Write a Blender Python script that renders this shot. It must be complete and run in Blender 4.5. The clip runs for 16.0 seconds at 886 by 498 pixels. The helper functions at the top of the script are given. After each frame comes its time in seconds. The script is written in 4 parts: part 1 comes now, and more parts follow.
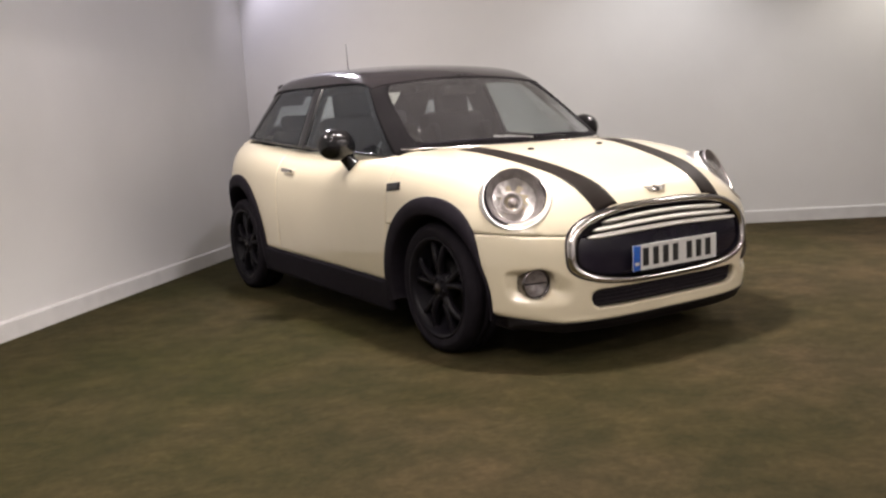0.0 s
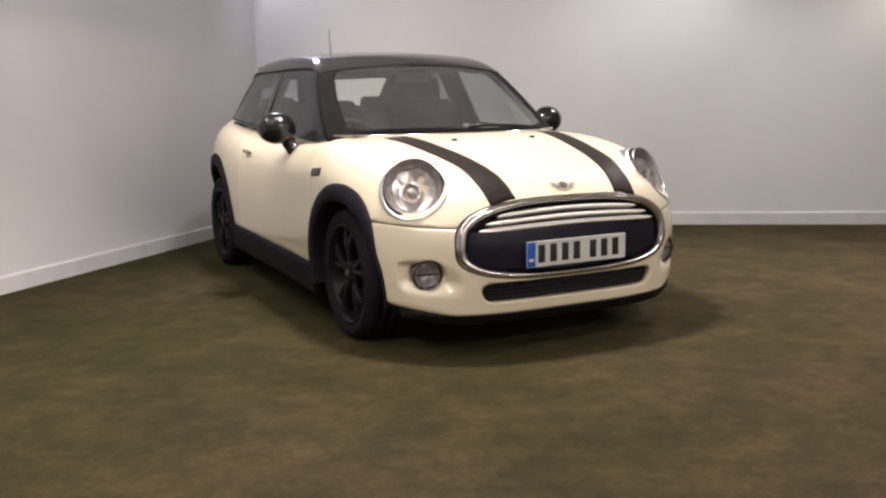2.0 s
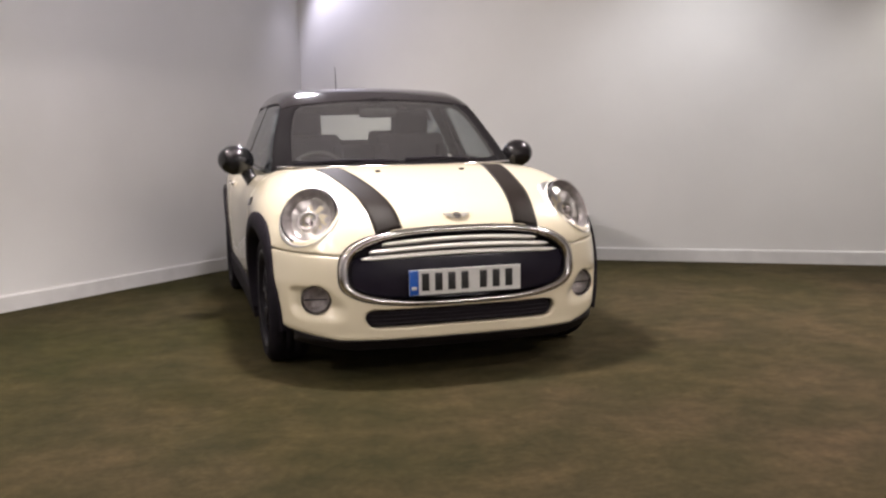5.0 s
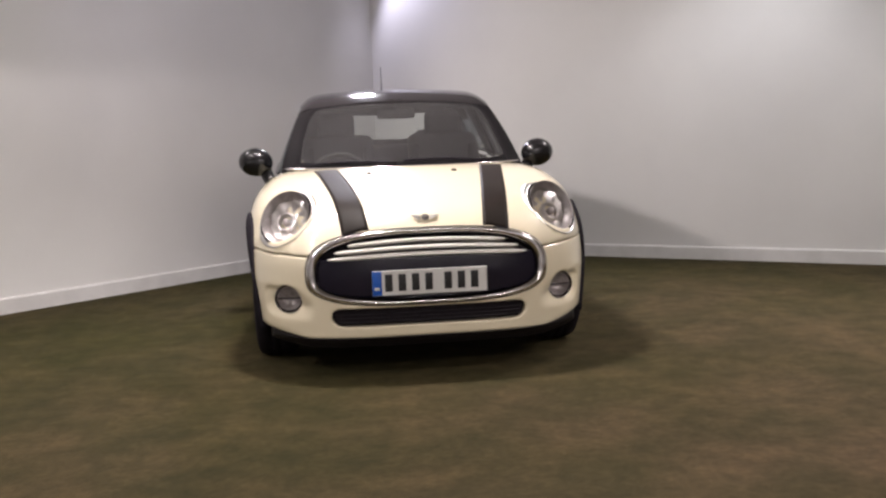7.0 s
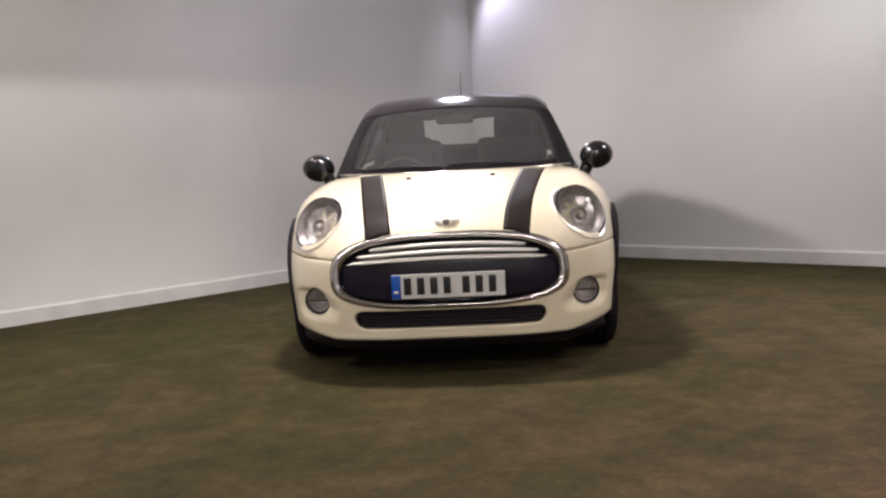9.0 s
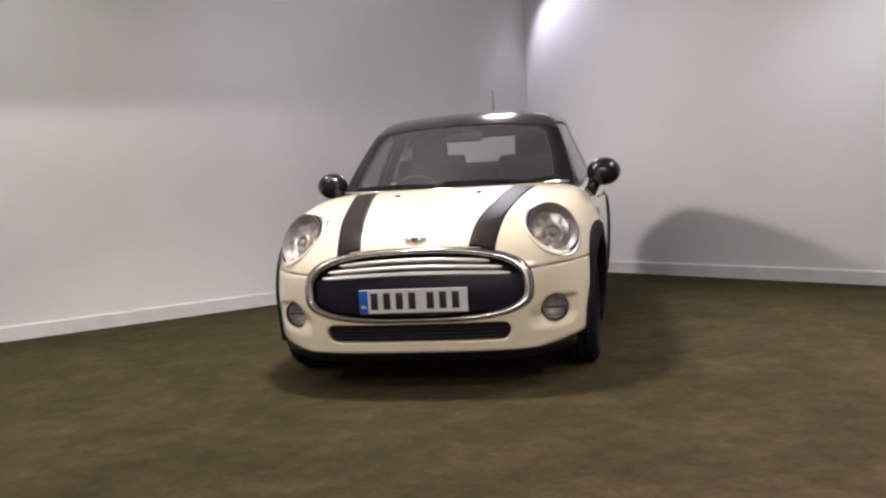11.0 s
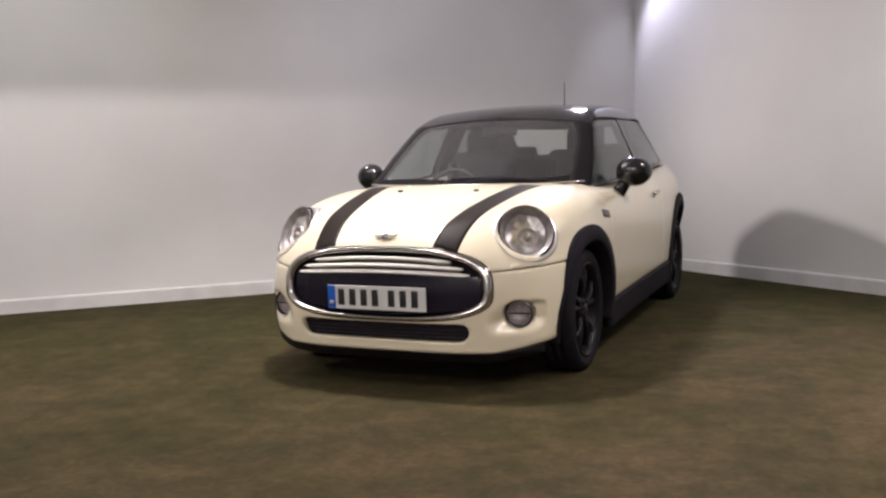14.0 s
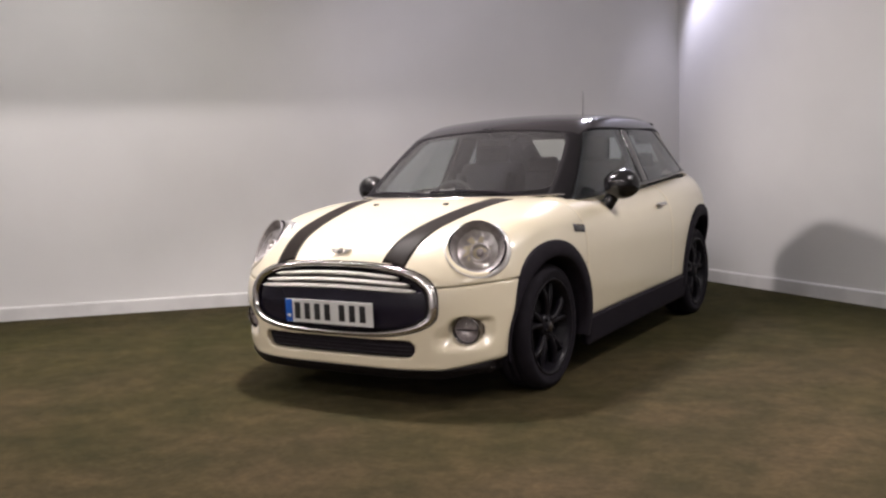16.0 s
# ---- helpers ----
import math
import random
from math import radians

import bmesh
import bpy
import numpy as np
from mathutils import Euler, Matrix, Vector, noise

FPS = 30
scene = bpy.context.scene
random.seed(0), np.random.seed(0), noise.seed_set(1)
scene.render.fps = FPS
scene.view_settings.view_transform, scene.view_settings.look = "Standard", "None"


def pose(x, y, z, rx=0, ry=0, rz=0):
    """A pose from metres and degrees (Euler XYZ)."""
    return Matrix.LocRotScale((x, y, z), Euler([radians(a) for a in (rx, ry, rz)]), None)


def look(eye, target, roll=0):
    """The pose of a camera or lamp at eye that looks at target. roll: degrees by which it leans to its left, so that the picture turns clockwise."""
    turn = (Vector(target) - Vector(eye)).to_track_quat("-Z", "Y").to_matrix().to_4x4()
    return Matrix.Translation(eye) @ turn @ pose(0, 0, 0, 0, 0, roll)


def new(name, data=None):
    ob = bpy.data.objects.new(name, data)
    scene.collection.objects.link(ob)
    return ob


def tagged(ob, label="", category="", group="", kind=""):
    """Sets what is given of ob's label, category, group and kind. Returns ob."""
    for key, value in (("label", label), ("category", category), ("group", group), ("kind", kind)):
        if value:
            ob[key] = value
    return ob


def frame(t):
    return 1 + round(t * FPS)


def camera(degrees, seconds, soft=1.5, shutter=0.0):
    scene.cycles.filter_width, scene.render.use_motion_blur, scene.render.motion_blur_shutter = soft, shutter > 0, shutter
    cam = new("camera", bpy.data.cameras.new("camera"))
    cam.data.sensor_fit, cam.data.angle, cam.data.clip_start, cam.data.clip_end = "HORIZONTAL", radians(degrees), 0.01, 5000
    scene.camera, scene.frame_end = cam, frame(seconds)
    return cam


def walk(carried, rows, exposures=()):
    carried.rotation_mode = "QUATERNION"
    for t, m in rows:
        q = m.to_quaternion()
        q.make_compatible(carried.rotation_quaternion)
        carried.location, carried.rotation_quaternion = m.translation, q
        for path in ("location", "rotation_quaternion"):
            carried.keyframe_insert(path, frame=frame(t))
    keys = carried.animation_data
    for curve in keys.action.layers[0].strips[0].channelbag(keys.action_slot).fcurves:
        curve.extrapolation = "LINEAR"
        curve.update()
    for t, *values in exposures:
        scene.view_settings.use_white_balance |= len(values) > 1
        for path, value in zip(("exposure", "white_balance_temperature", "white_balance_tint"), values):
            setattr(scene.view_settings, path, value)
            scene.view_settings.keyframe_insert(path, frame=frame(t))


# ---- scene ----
cam = camera(51.8, 16.0, soft=2.4)
PATH = [
    (0, (-3.011, -4.750, 1.087), (-1.958, -3.074, 0.806), -3.34),
    (0.5, (-2.865, -4.834, 1.080), (-1.811, -3.157, 0.800), -3.60),
    (1, (-2.662, -5.009, 1.082), (-1.707, -3.271, 0.827), -3.04),
    (1.5, (-2.483, -5.119, 1.076), (-1.547, -3.375, 0.790), -2.76),
    (2, (-2.297, -5.185, 1.078), (-1.415, -3.416, 0.771), -1.33),
    (2.5, (-2.160, -5.285, 1.066), (-1.301, -3.497, 0.808), -2.18),
    (3, (-2.000, -5.463, 1.059), (-1.252, -3.623, 0.828), -2.71),
    (3.5, (-1.846, -5.559, 1.031), (-1.107, -3.714, 0.808), -2.99),
    (4, (-1.624, -5.610, 1.049), (-0.961, -3.737, 0.820), -1.99),
    (4.2, (-1.560, -5.633, 1.032), (-0.899, -3.759, 0.803), -1.83),
    (6.3, (-0.707, -5.812, 1.032), (-0.356, -3.855, 0.812), -1.67),
    (6.5, (-0.640, -5.825, 1.051), (-0.303, -3.867, 0.825), -2.07),
    (7, (-0.438, -5.945, 1.056), (-0.194, -3.973, 0.827), -2.04),
    (7.5, (-0.266, -5.991, 1.034), (-0.111, -4.009, 0.822), -2.10),
    (8, (-0.114, -6.004, 1.039), (-0.057, -4.018, 0.807), -1.91),
    (8.5, (0.033, -5.994, 1.039), (0.021, -4.007, 0.810), -1.94),
    (9, (0.218, -6.024, 1.054), (0.105, -4.039, 0.841), -3.00),
    (11.3, (1.108, -6.008, 1.022), (0.666, -4.064, 0.860), -2.94),
    (11.5, (1.203, -6.003, 1.066), (0.722, -4.070, 0.880), -2.86),
    (12, (1.365, -5.939, 1.056), (0.841, -4.018, 0.873), -3.24),
    (12.5, (1.524, -5.832, 1.070), (0.915, -3.940, 0.854), -1.67),
    (13, (1.659, -5.763, 1.059), (1.004, -3.885, 0.850), -2.30),
    (13.5, (1.894, -5.701, 1.077), (1.126, -3.864, 0.887), -1.15),
    (14, (2.032, -5.639, 1.075), (1.215, -3.824, 0.884), -1.62),
    (14.5, (2.192, -5.513, 1.091), (1.289, -3.739, 0.896), -1.72),
    (15, (2.322, -5.419, 1.087), (1.403, -3.653, 0.894), -1.97),
    (15.5, (2.529, -5.309, 1.084), (1.507, -3.599, 0.902), -2.24),
    (16, (2.702, -5.247, 1.098), (1.658, -3.550, 0.925), -1.88),
]
EXPOSURE = [(0, 0.27, 6650, 13), (2, 0.29, 6620, 13), (4.2, 0.31, 6580, 13), (6.3, 0.22, 6500, 14), (9, 0.16, 6480, 14), (11.3, 0.20, 6430, 14), (16, 0.23, 6400, 14)]  # the camera's own exposure drifts a little, and it cools
walk(cam, [(t, look(eye, target, roll)) for t, eye, target, roll in PATH], EXPOSURE)


# ---- world and lights ----
world = bpy.data.worlds.new("room_air")
world.use_nodes = True
world.node_tree.nodes["Background"].inputs[0].default_value = (0.9, 0.92, 1.0, 1)
world.node_tree.nodes["Background"].inputs[1].default_value = 0.01
scene.world = world

CEILING = 3.05
WARM, COOL = (1.0, 0.928, 0.885), (0.93, 0.92, 1.02)
LAMPS = [  # x, y, height, watts, aim, cone, blend, colour, bulb radius
    (-2.22, 0.10, 2.95, 300, (2.6, 1.05, 0.4), 82, 0.75, WARM, 0.09),
    (-0.45, -1.35, 2.95, 345, (-0.3, -1.25, 0.0), 112, 0.5, WARM, 0.16),
    (-0.06, 3.01, 2.90, 33, (0.75, 2.42, 1.6), 110, 0.4, (0.91, 0.89, 1.11), 0.05),
    (-0.12, 2.60, 2.95, 165, (0.1, -0.7, 0.2), 74, 0.6, COOL, 0.13),
    # one unseen fill, added to soften the car's shadow on the east wall
    (2.4, 0.1, 2.95, 64, (2.9, 0.8, 0.3), 118, 0.8, (0.92, 0.945, 0.98), 0.05),
    (4.5, -0.55, 2.95, 83, (4.2, -0.9, 0.0), 120, 0.7, (0.965, 0.95, 0.89), 0.05),
    # the spots below are unseen fills, added to brighten west wall, flank and turf
    (-1.9, -2.3, 2.95, 92, (-3.6, -0.6, 1.5), 112, 0.9, (0.98, 0.96, 0.93), 0.05),
    (-0.15, -0.4, 2.95, 60, (-1.25, 2.0, 1.7), 98, 0.9, (0.935, 0.905, 1.04), 0.05),
    (3.2, -3.7, 2.95, 345, (2.8, -3.3, 0.0), 100, 0.55, WARM, 0.35),
    (2.7, -0.7, 2.95, 175, (1.3, -0.9, 0.2), 100, 0.6, WARM, 0.25),
    (-3.4, -4.0, 2.95, 155, (-2.6, -3.3, 0.0), 98, 0.6, WARM, 0.05),
]
# unseen fill lights, added at ceiling height to brighten the car's front
FRONT_FILLS = [  # x, y, watts, length, width
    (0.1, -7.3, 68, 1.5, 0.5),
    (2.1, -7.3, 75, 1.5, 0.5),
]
STRIP = (6.1, 2.2, 5.0, 60)  # an added, unseen strip lamp sunk in the ceiling: along the west wall, out from it, length, watts


# ---- materials ----
def material(name, base, rough=0.5, metal=0.0, coat=0.0, second=None, scale=8.0, bump=0.0, bump_scale=200.0, spec=0.5):
    """A surface with two scales of variation: broad stains between base and second, and a fine grain in the relief."""
    m = bpy.data.materials.new(name)
    m.use_nodes = True
    n, l = m.node_tree.nodes, m.node_tree.links
    p = n["Principled BSDF"]
    p.inputs["Base Color"].default_value = (*base, 1)
    p.inputs["Roughness"].default_value = rough
    p.inputs["Metallic"].default_value = metal
    p.inputs["Coat Weight"].default_value = coat
    p.inputs["Coat Roughness"].default_value = 0.04
    p.inputs["Specular IOR Level"].default_value = spec
    co = n.new("ShaderNodeTexCoord")
    if second:
        t = n.new("ShaderNodeTexNoise")
        t.inputs["Scale"].default_value, t.inputs["Detail"].default_value = scale, 6
        mix = n.new("ShaderNodeMix")
        mix.data_type = "RGBA"
        mix.inputs["A"].default_value, mix.inputs["B"].default_value = (*base, 1), (*second, 1)
        ramp = n.new("ShaderNodeValToRGB")
        ramp.color_ramp.elements[0].position, ramp.color_ramp.elements[1].position = 0.38, 0.64
        l.new(co.outputs["Object"], t.inputs["Vector"])
        l.new(t.outputs["Fac"], ramp.inputs["Fac"])
        l.new(ramp.outputs["Color"], mix.inputs["Factor"])
        l.new(mix.outputs["Result"], p.inputs["Base Color"])
    if bump:
        t = n.new("ShaderNodeTexNoise")
        t.inputs["Scale"].default_value, t.inputs["Detail"].default_value = bump_scale, 4
        b = n.new("ShaderNodeBump")
        b.inputs["Strength"].default_value, b.inputs["Distance"].default_value = bump, 0.004
        l.new(co.outputs["Object"], t.inputs["Vector"])
        l.new(t.outputs["Fac"], b.inputs["Height"])
        l.new(b.outputs["Normal"], p.inputs["Normal"])
    return m


def glass_material(name, tint, gloss=0.0, film=0.0, haze_tint=(0.6, 0.55, 0.53)):
    """Thin glass: tinted see-through, with a clear reflection that grows towards grazing angles; film mixes in a
    painted haze.
    """
    m = bpy.data.materials.new(name)
    m.use_nodes = True
    n, l = m.node_tree.nodes, m.node_tree.links
    n.remove(n["Principled BSDF"])
    a, b, mix, lw, power, scale = (n.new("ShaderNode" + k) for k in ("BsdfTransparent", "BsdfGlossy", "MixShader", "LayerWeight", "Math", "Math"))
    a.inputs["Color"].default_value = (*tint, 1)
    b.inputs["Roughness"].default_value = gloss
    lw.inputs["Blend"].default_value = 0.5
    power.operation, scale.operation = "POWER", "MULTIPLY_ADD"
    power.inputs[1].default_value = 5.0
    scale.inputs[1].default_value, scale.inputs[2].default_value = 0.96, 0.04
    l.new(lw.outputs["Facing"], power.inputs[0])
    l.new(power.outputs[0], scale.inputs[0])
    l.new(scale.outputs[0], mix.inputs[0])
    l.new(a.outputs[0], mix.inputs[1])
    l.new(b.outputs[0], mix.inputs[2])
    # a thin diffuse layer stands in for the veil of reflected room light
    if film:
        veil, cover, spots, co = (n.new("ShaderNode" + k) for k in ("BsdfDiffuse", "MixShader", "TexNoise", "TexCoord"))
        amount = n.new("ShaderNodeMapRange")
        veil.inputs["Color"].default_value = (*haze_tint, 1)
        spots.inputs["Scale"].default_value, spots.inputs["Detail"].default_value = 4.0, 5
        amount.inputs["To Min"].default_value, amount.inputs["To Max"].default_value = film * 0.6, film * 1.4
        l.new(co.outputs["Object"], spots.inputs["Vector"])
        l.new(spots.outputs["Fac"], amount.inputs["Value"])
        l.new(amount.outputs["Result"], cover.inputs[0])
        l.new(mix.outputs[0], cover.inputs[1])
        l.new(veil.outputs[0], cover.inputs[2])
        mix = cover
    l.new(mix.outputs[0], n["Material Output"].inputs["Surface"])
    return m


CREAM = material("cream_paint", (0.80, 0.72, 0.54), 0.32, 0.0, 1.0, (0.78, 0.70, 0.525), 3.0)
BLACK_GLOSS = material("black_gloss_paint", (0.006, 0.006, 0.007), 0.25, 0.0, 0.5, (0.010, 0.009, 0.010), 5.0, spec=0.3)
PILLAR_BLACK = material("pillar_black", (0.010, 0.009, 0.010), 0.5, 0.0, 0.0, (0.013, 0.012, 0.013), 5.0, spec=0.03)
ROOF_BLACK = material("roof_black_paint", (0.017, 0.015, 0.0165), 0.14, 0.0, 0.5, (0.022, 0.019, 0.021), 4.0, spec=0.16)
STRIPE = material("stripe_black_film", (0.016, 0.012, 0.010), 0.5, 0.0, 0.0, (0.021, 0.016, 0.014), 6.0, spec=0.09)
PLASTIC = material("black_plastic", (0.0122, 0.0100, 0.0146), 0.7, second=(0.0160, 0.0132, 0.0185), scale=25, bump=0.15, bump_scale=900, spec=0.12)
CHROME = material("chrome", (0.70, 0.67, 0.66), 0.15, 1.0)
BEZEL_CHROME = material("bezel_chrome", (0.80, 0.785, 0.775), 0.30, 0.9, second=(0.74, 0.725, 0.715), scale=18)
LAMP_GREY = material("lamp_grey", (0.27, 0.245, 0.245), 0.4, 0.3, second=(0.20, 0.18, 0.18), scale=30)
DARK_CHROME = material("dark_chrome", (0.22, 0.20, 0.20), 0.22, 1.0, second=(0.16, 0.15, 0.15), scale=20)
SLAT_CHROME = material("bright_bar_chrome", (0.93, 0.90, 0.86), 0.32, 0.05, second=(0.88, 0.85, 0.79), scale=18)
GRILLE_BLACK = material("grille_black", (0.012, 0.010, 0.019), 0.16, 0.0, 0.0, (0.015, 0.0125, 0.022), 9, spec=0.4)
LIP_GREY = material("lip_plastic", (0.0065, 0.005, 0.0055), 0.5, second=(0.009, 0.007, 0.0075), scale=12, bump=0.1, bump_scale=700, spec=0.2)
DARK_MESH = material("dark_mesh", (0.017, 0.014, 0.018), 0.7, second=(0.023, 0.0195, 0.0240), scale=60, spec=0.15)
TYRE = material("tyre_rubber", (0.0115, 0.0098, 0.0135), 0.75, second=(0.0150, 0.0128, 0.0172), scale=20, bump=0.2, bump_scale=400, spec=0.12)
RIM_BLACK = material("black_alloy", (0.0075, 0.0066, 0.0092), 0.36, 0.0, 0.0, (0.0105, 0.0092, 0.0125), 18, spec=0.14)
REFLECTOR = material("lamp_reflector", (0.70, 0.67, 0.66), 0.30, 0.65, second=(0.52, 0.49, 0.485), scale=30)
SEAT_CLOTH = material("seat_cloth", (0.010, 0.008, 0.009), 0.9, second=(0.017, 0.014, 0.015), scale=40, bump=0.3, bump_scale=700)
PILLAR_TRIM = material("pillar_trim", (0.030, 0.024, 0.025), 0.8, second=(0.038, 0.032, 0.032), scale=10, bump=0.1, bump_scale=700)
TRIM_DARK = material("cabin_plastic", (0.010, 0.008, 0.008), 0.7, second=(0.015, 0.012, 0.012), scale=15, bump=0.1, bump_scale=600)
HEADLINING = material("headlining", (0.036, 0.030, 0.031), 0.95, second=(0.045, 0.038, 0.039), scale=12, bump=0.1, bump_scale=900)
PLATE_WHITE = material("plate_white", (0.72, 0.72, 0.70), 0.3, second=(0.66, 0.66, 0.64), scale=14)
PLATE_BLUE = material("plate_blue", (0.01, 0.12, 0.55), 0.35, second=(0.012, 0.10, 0.48), scale=20)
PLATE_BAR = material("plate_bar", (0.012, 0.012, 0.013), 0.5, second=(0.02, 0.02, 0.02), scale=40)
EMBLEM_SILVER = material("emblem_silver", (0.62, 0.60, 0.57), 0.35, 0.6, second=(0.52, 0.50, 0.48), scale=60)
EMBLEM_DARK = material("emblem_dark", (0.03, 0.025, 0.022), 0.3, second=(0.05, 0.04, 0.035), scale=60)
FRIT = material("frit_black", (0.010, 0.009, 0.010), 0.5, second=(0.013, 0.012, 0.013), scale=15, spec=0.03)
WINDOW = glass_material("window_glass", (0.92, 0.94, 0.92), film=0.022, haze_tint=(0.57, 0.53, 0.56))
REAR_GLASS = glass_material("rear_window_glass", (0.92, 0.95, 0.92), film=0.006)
SIDE_GLASS = glass_material("side_glass", (0.76, 0.80, 0.82), film=0.014, haze_tint=(0.5, 0.52, 0.56))
# tinted deeper than the doors, in place of the dark cabin behind
QUARTER_GLASS = glass_material("dark_glass", (0.66, 0.70, 0.73), film=0.016, haze_tint=(0.5, 0.52, 0.57))
LENS = glass_material("lamp_lens", (0.97, 0.97, 0.97))
WALL_WHITE = material("wall_paint", (0.72, 0.712, 0.70), 0.6, second=(0.68, 0.672, 0.66), scale=1.1, bump=0.12, bump_scale=60)
SKIRTING = material("skirting_paint", (0.68, 0.67, 0.66), 0.45, second=(0.60, 0.59, 0.58), scale=5, bump=0.05, bump_scale=120)
# greys of the unseen ceiling and back walls, chosen for the bounced light
CEILING_PAINT = material("ceiling_paint", (0.58, 0.58, 0.58), 0.9, second=(0.53, 0.53, 0.53), scale=2)
BACK_WALL = material("grey_wall_paint", (0.56, 0.56, 0.56), 0.7, second=(0.51, 0.51, 0.51), scale=1.1, bump=0.12, bump_scale=60)


def grass_material():
    """Short worn artificial turf: olive green, trodden to brown in patches, with fine pile."""
    m = material("worn_turf", (0.052, 0.046, 0.020), 0.95, spec=0.1)
    n, l = m.node_tree.nodes, m.node_tree.links
    p = n["Principled BSDF"]
    co = n.new("ShaderNodeTexCoord")
    layers = []
    for scale, lo, hi in ((0.8, 0.36, 0.66), (2.6, 0.38, 0.64), (9.0, 0.36, 0.66), (34.0, 0.32, 0.70), (130.0, 0.25, 0.75)):
        t = n.new("ShaderNodeTexNoise")
        t.inputs["Scale"].default_value, t.inputs["Detail"].default_value = scale, 5
        r = n.new("ShaderNodeValToRGB")
        r.color_ramp.elements[0].position, r.color_ramp.elements[1].position = lo, hi
        l.new(co.outputs["Object"], t.inputs["Vector"])
        l.new(t.outputs["Fac"], r.inputs["Fac"])
        layers.append(r)
    # browner and paler towards the front and the car's left
    sep, lean, ramp, browning = (n.new("ShaderNode" + k) for k in ("SeparateXYZ", "Math", "Math", "Mix"))
    lean.operation, ramp.operation = "MULTIPLY_ADD", "MULTIPLY_ADD"
    lean.inputs[1].default_value = 0.6
    ramp.inputs[1].default_value, ramp.inputs[2].default_value = -0.27, 0.10
    ramp.use_clamp = True
    flip = n.new("ShaderNodeMath")
    flip.operation = "MULTIPLY"
    flip.inputs[1].default_value = -0.42
    l.new(co.outputs["Object"], sep.inputs[0])
    l.new(sep.outputs["X"], flip.inputs[0])
    l.new(sep.outputs["Y"], lean.inputs[0])
    l.new(flip.outputs[0], lean.inputs[2])
    l.new(lean.outputs[0], ramp.inputs[0])
    browning.data_type, browning.blend_type = "RGBA", "MIX"
    browning.inputs["Factor"].default_value = 0.62
    l.new(layers[0].outputs["Color"], browning.inputs["A"])
    l.new(ramp.outputs[0], browning.inputs["B"])
    col = None
    for r, a, b, mode, fac in (
        (browning, (0.046, 0.042, 0.015), (0.080, 0.0565, 0.0335), "MIX", 1.0),
        (layers[1], (0.70, 0.74, 0.71), (1.04, 0.99, 1.01), "MULTIPLY", 0.9),
        (layers[2], (0.78, 0.81, 0.80), (1.17, 1.13, 1.13), "MULTIPLY", 0.85),
        (layers[3], (0.80, 0.82, 0.80), (1.19, 1.17, 1.15), "MULTIPLY", 0.8),
        (layers[4], (0.74, 0.74, 0.74), (1.26, 1.26, 1.21), "MULTIPLY", 0.7),
    ):
        two = n.new("ShaderNodeMix")
        two.data_type = "RGBA"
        two.inputs["A"].default_value, two.inputs["B"].default_value = (*a, 1), (*b, 1)
        l.new(r.outputs["Result" if r is browning else "Color"], two.inputs["Factor"])
        if col is None:
            col = two.outputs["Result"]
            continue
        mul = n.new("ShaderNodeMix")
        mul.data_type, mul.blend_type = "RGBA", mode
        mul.inputs["Factor"].default_value = fac
        l.new(col, mul.inputs["A"])
        l.new(two.outputs["Result"], mul.inputs["B"])
        col = mul.outputs["Result"]
    l.new(col, p.inputs["Base Color"])
    t = n.new("ShaderNodeTexNoise")
    t.inputs["Scale"].default_value, t.inputs["Detail"].default_value = 260, 3
    b = n.new("ShaderNodeBump")
    b.inputs["Strength"].default_value, b.inputs["Distance"].default_value = 0.6, 0.006
    l.new(co.outputs["Object"], t.inputs["Vector"])
    l.new(t.outputs["Fac"], b.inputs["Height"])
    l.new(b.outputs["Normal"], p.inputs["Normal"])
    return m


TURF = grass_material()


# ---- mesh helpers ----
def mesh_object(name, verts, faces, mat, smooth=True):
    me = bpy.data.meshes.new(name)
    me.from_pydata([tuple(v) for v in verts], [], [tuple(f) for f in faces])
    me.materials.append(mat)
    if smooth:
        me.polygons.foreach_set("use_smooth", [True] * len(me.polygons))
    me.update()
    return new(name, me)


def part(name, shape, mat, parent, label="", smooth=True):
    """Links a (verts, faces) pair or a bmesh as one mesh object under a thing or under a part."""
    if isinstance(shape, bmesh.types.BMesh):
        me = bpy.data.meshes.new(name)
        shape.to_mesh(me)
        shape.free()
        me.materials.append(mat)
        if smooth:
            me.polygons.foreach_set("use_smooth", [True] * len(me.polygons))
        ob = new(name, me)
    else:
        ob = mesh_object(name, shape[0], shape[1], mat, smooth)
    ob.parent = parent
    return tagged(ob, label)


def mirrored(shape):
    v = np.array(shape[0], float)
    v[:, 0] *= -1
    return v, [tuple(reversed(f)) for f in shape[1]]


def joined(*shapes):
    verts, faces, k = [], [], 0
    for v, f in shapes:
        verts.extend(tuple(q) for q in v)
        faces.extend(tuple(i + k for i in q) for q in f)
        k += len(v)
    return verts, faces


def grid_faces(rows, cols, wrap=False):
    out = []
    for i in range(rows - 1):
        for j in range(cols if wrap else cols - 1):
            k = (j + 1) % cols
            out.append((i * cols + j, i * cols + k, (i + 1) * cols + k, (i + 1) * cols + j))
    return out


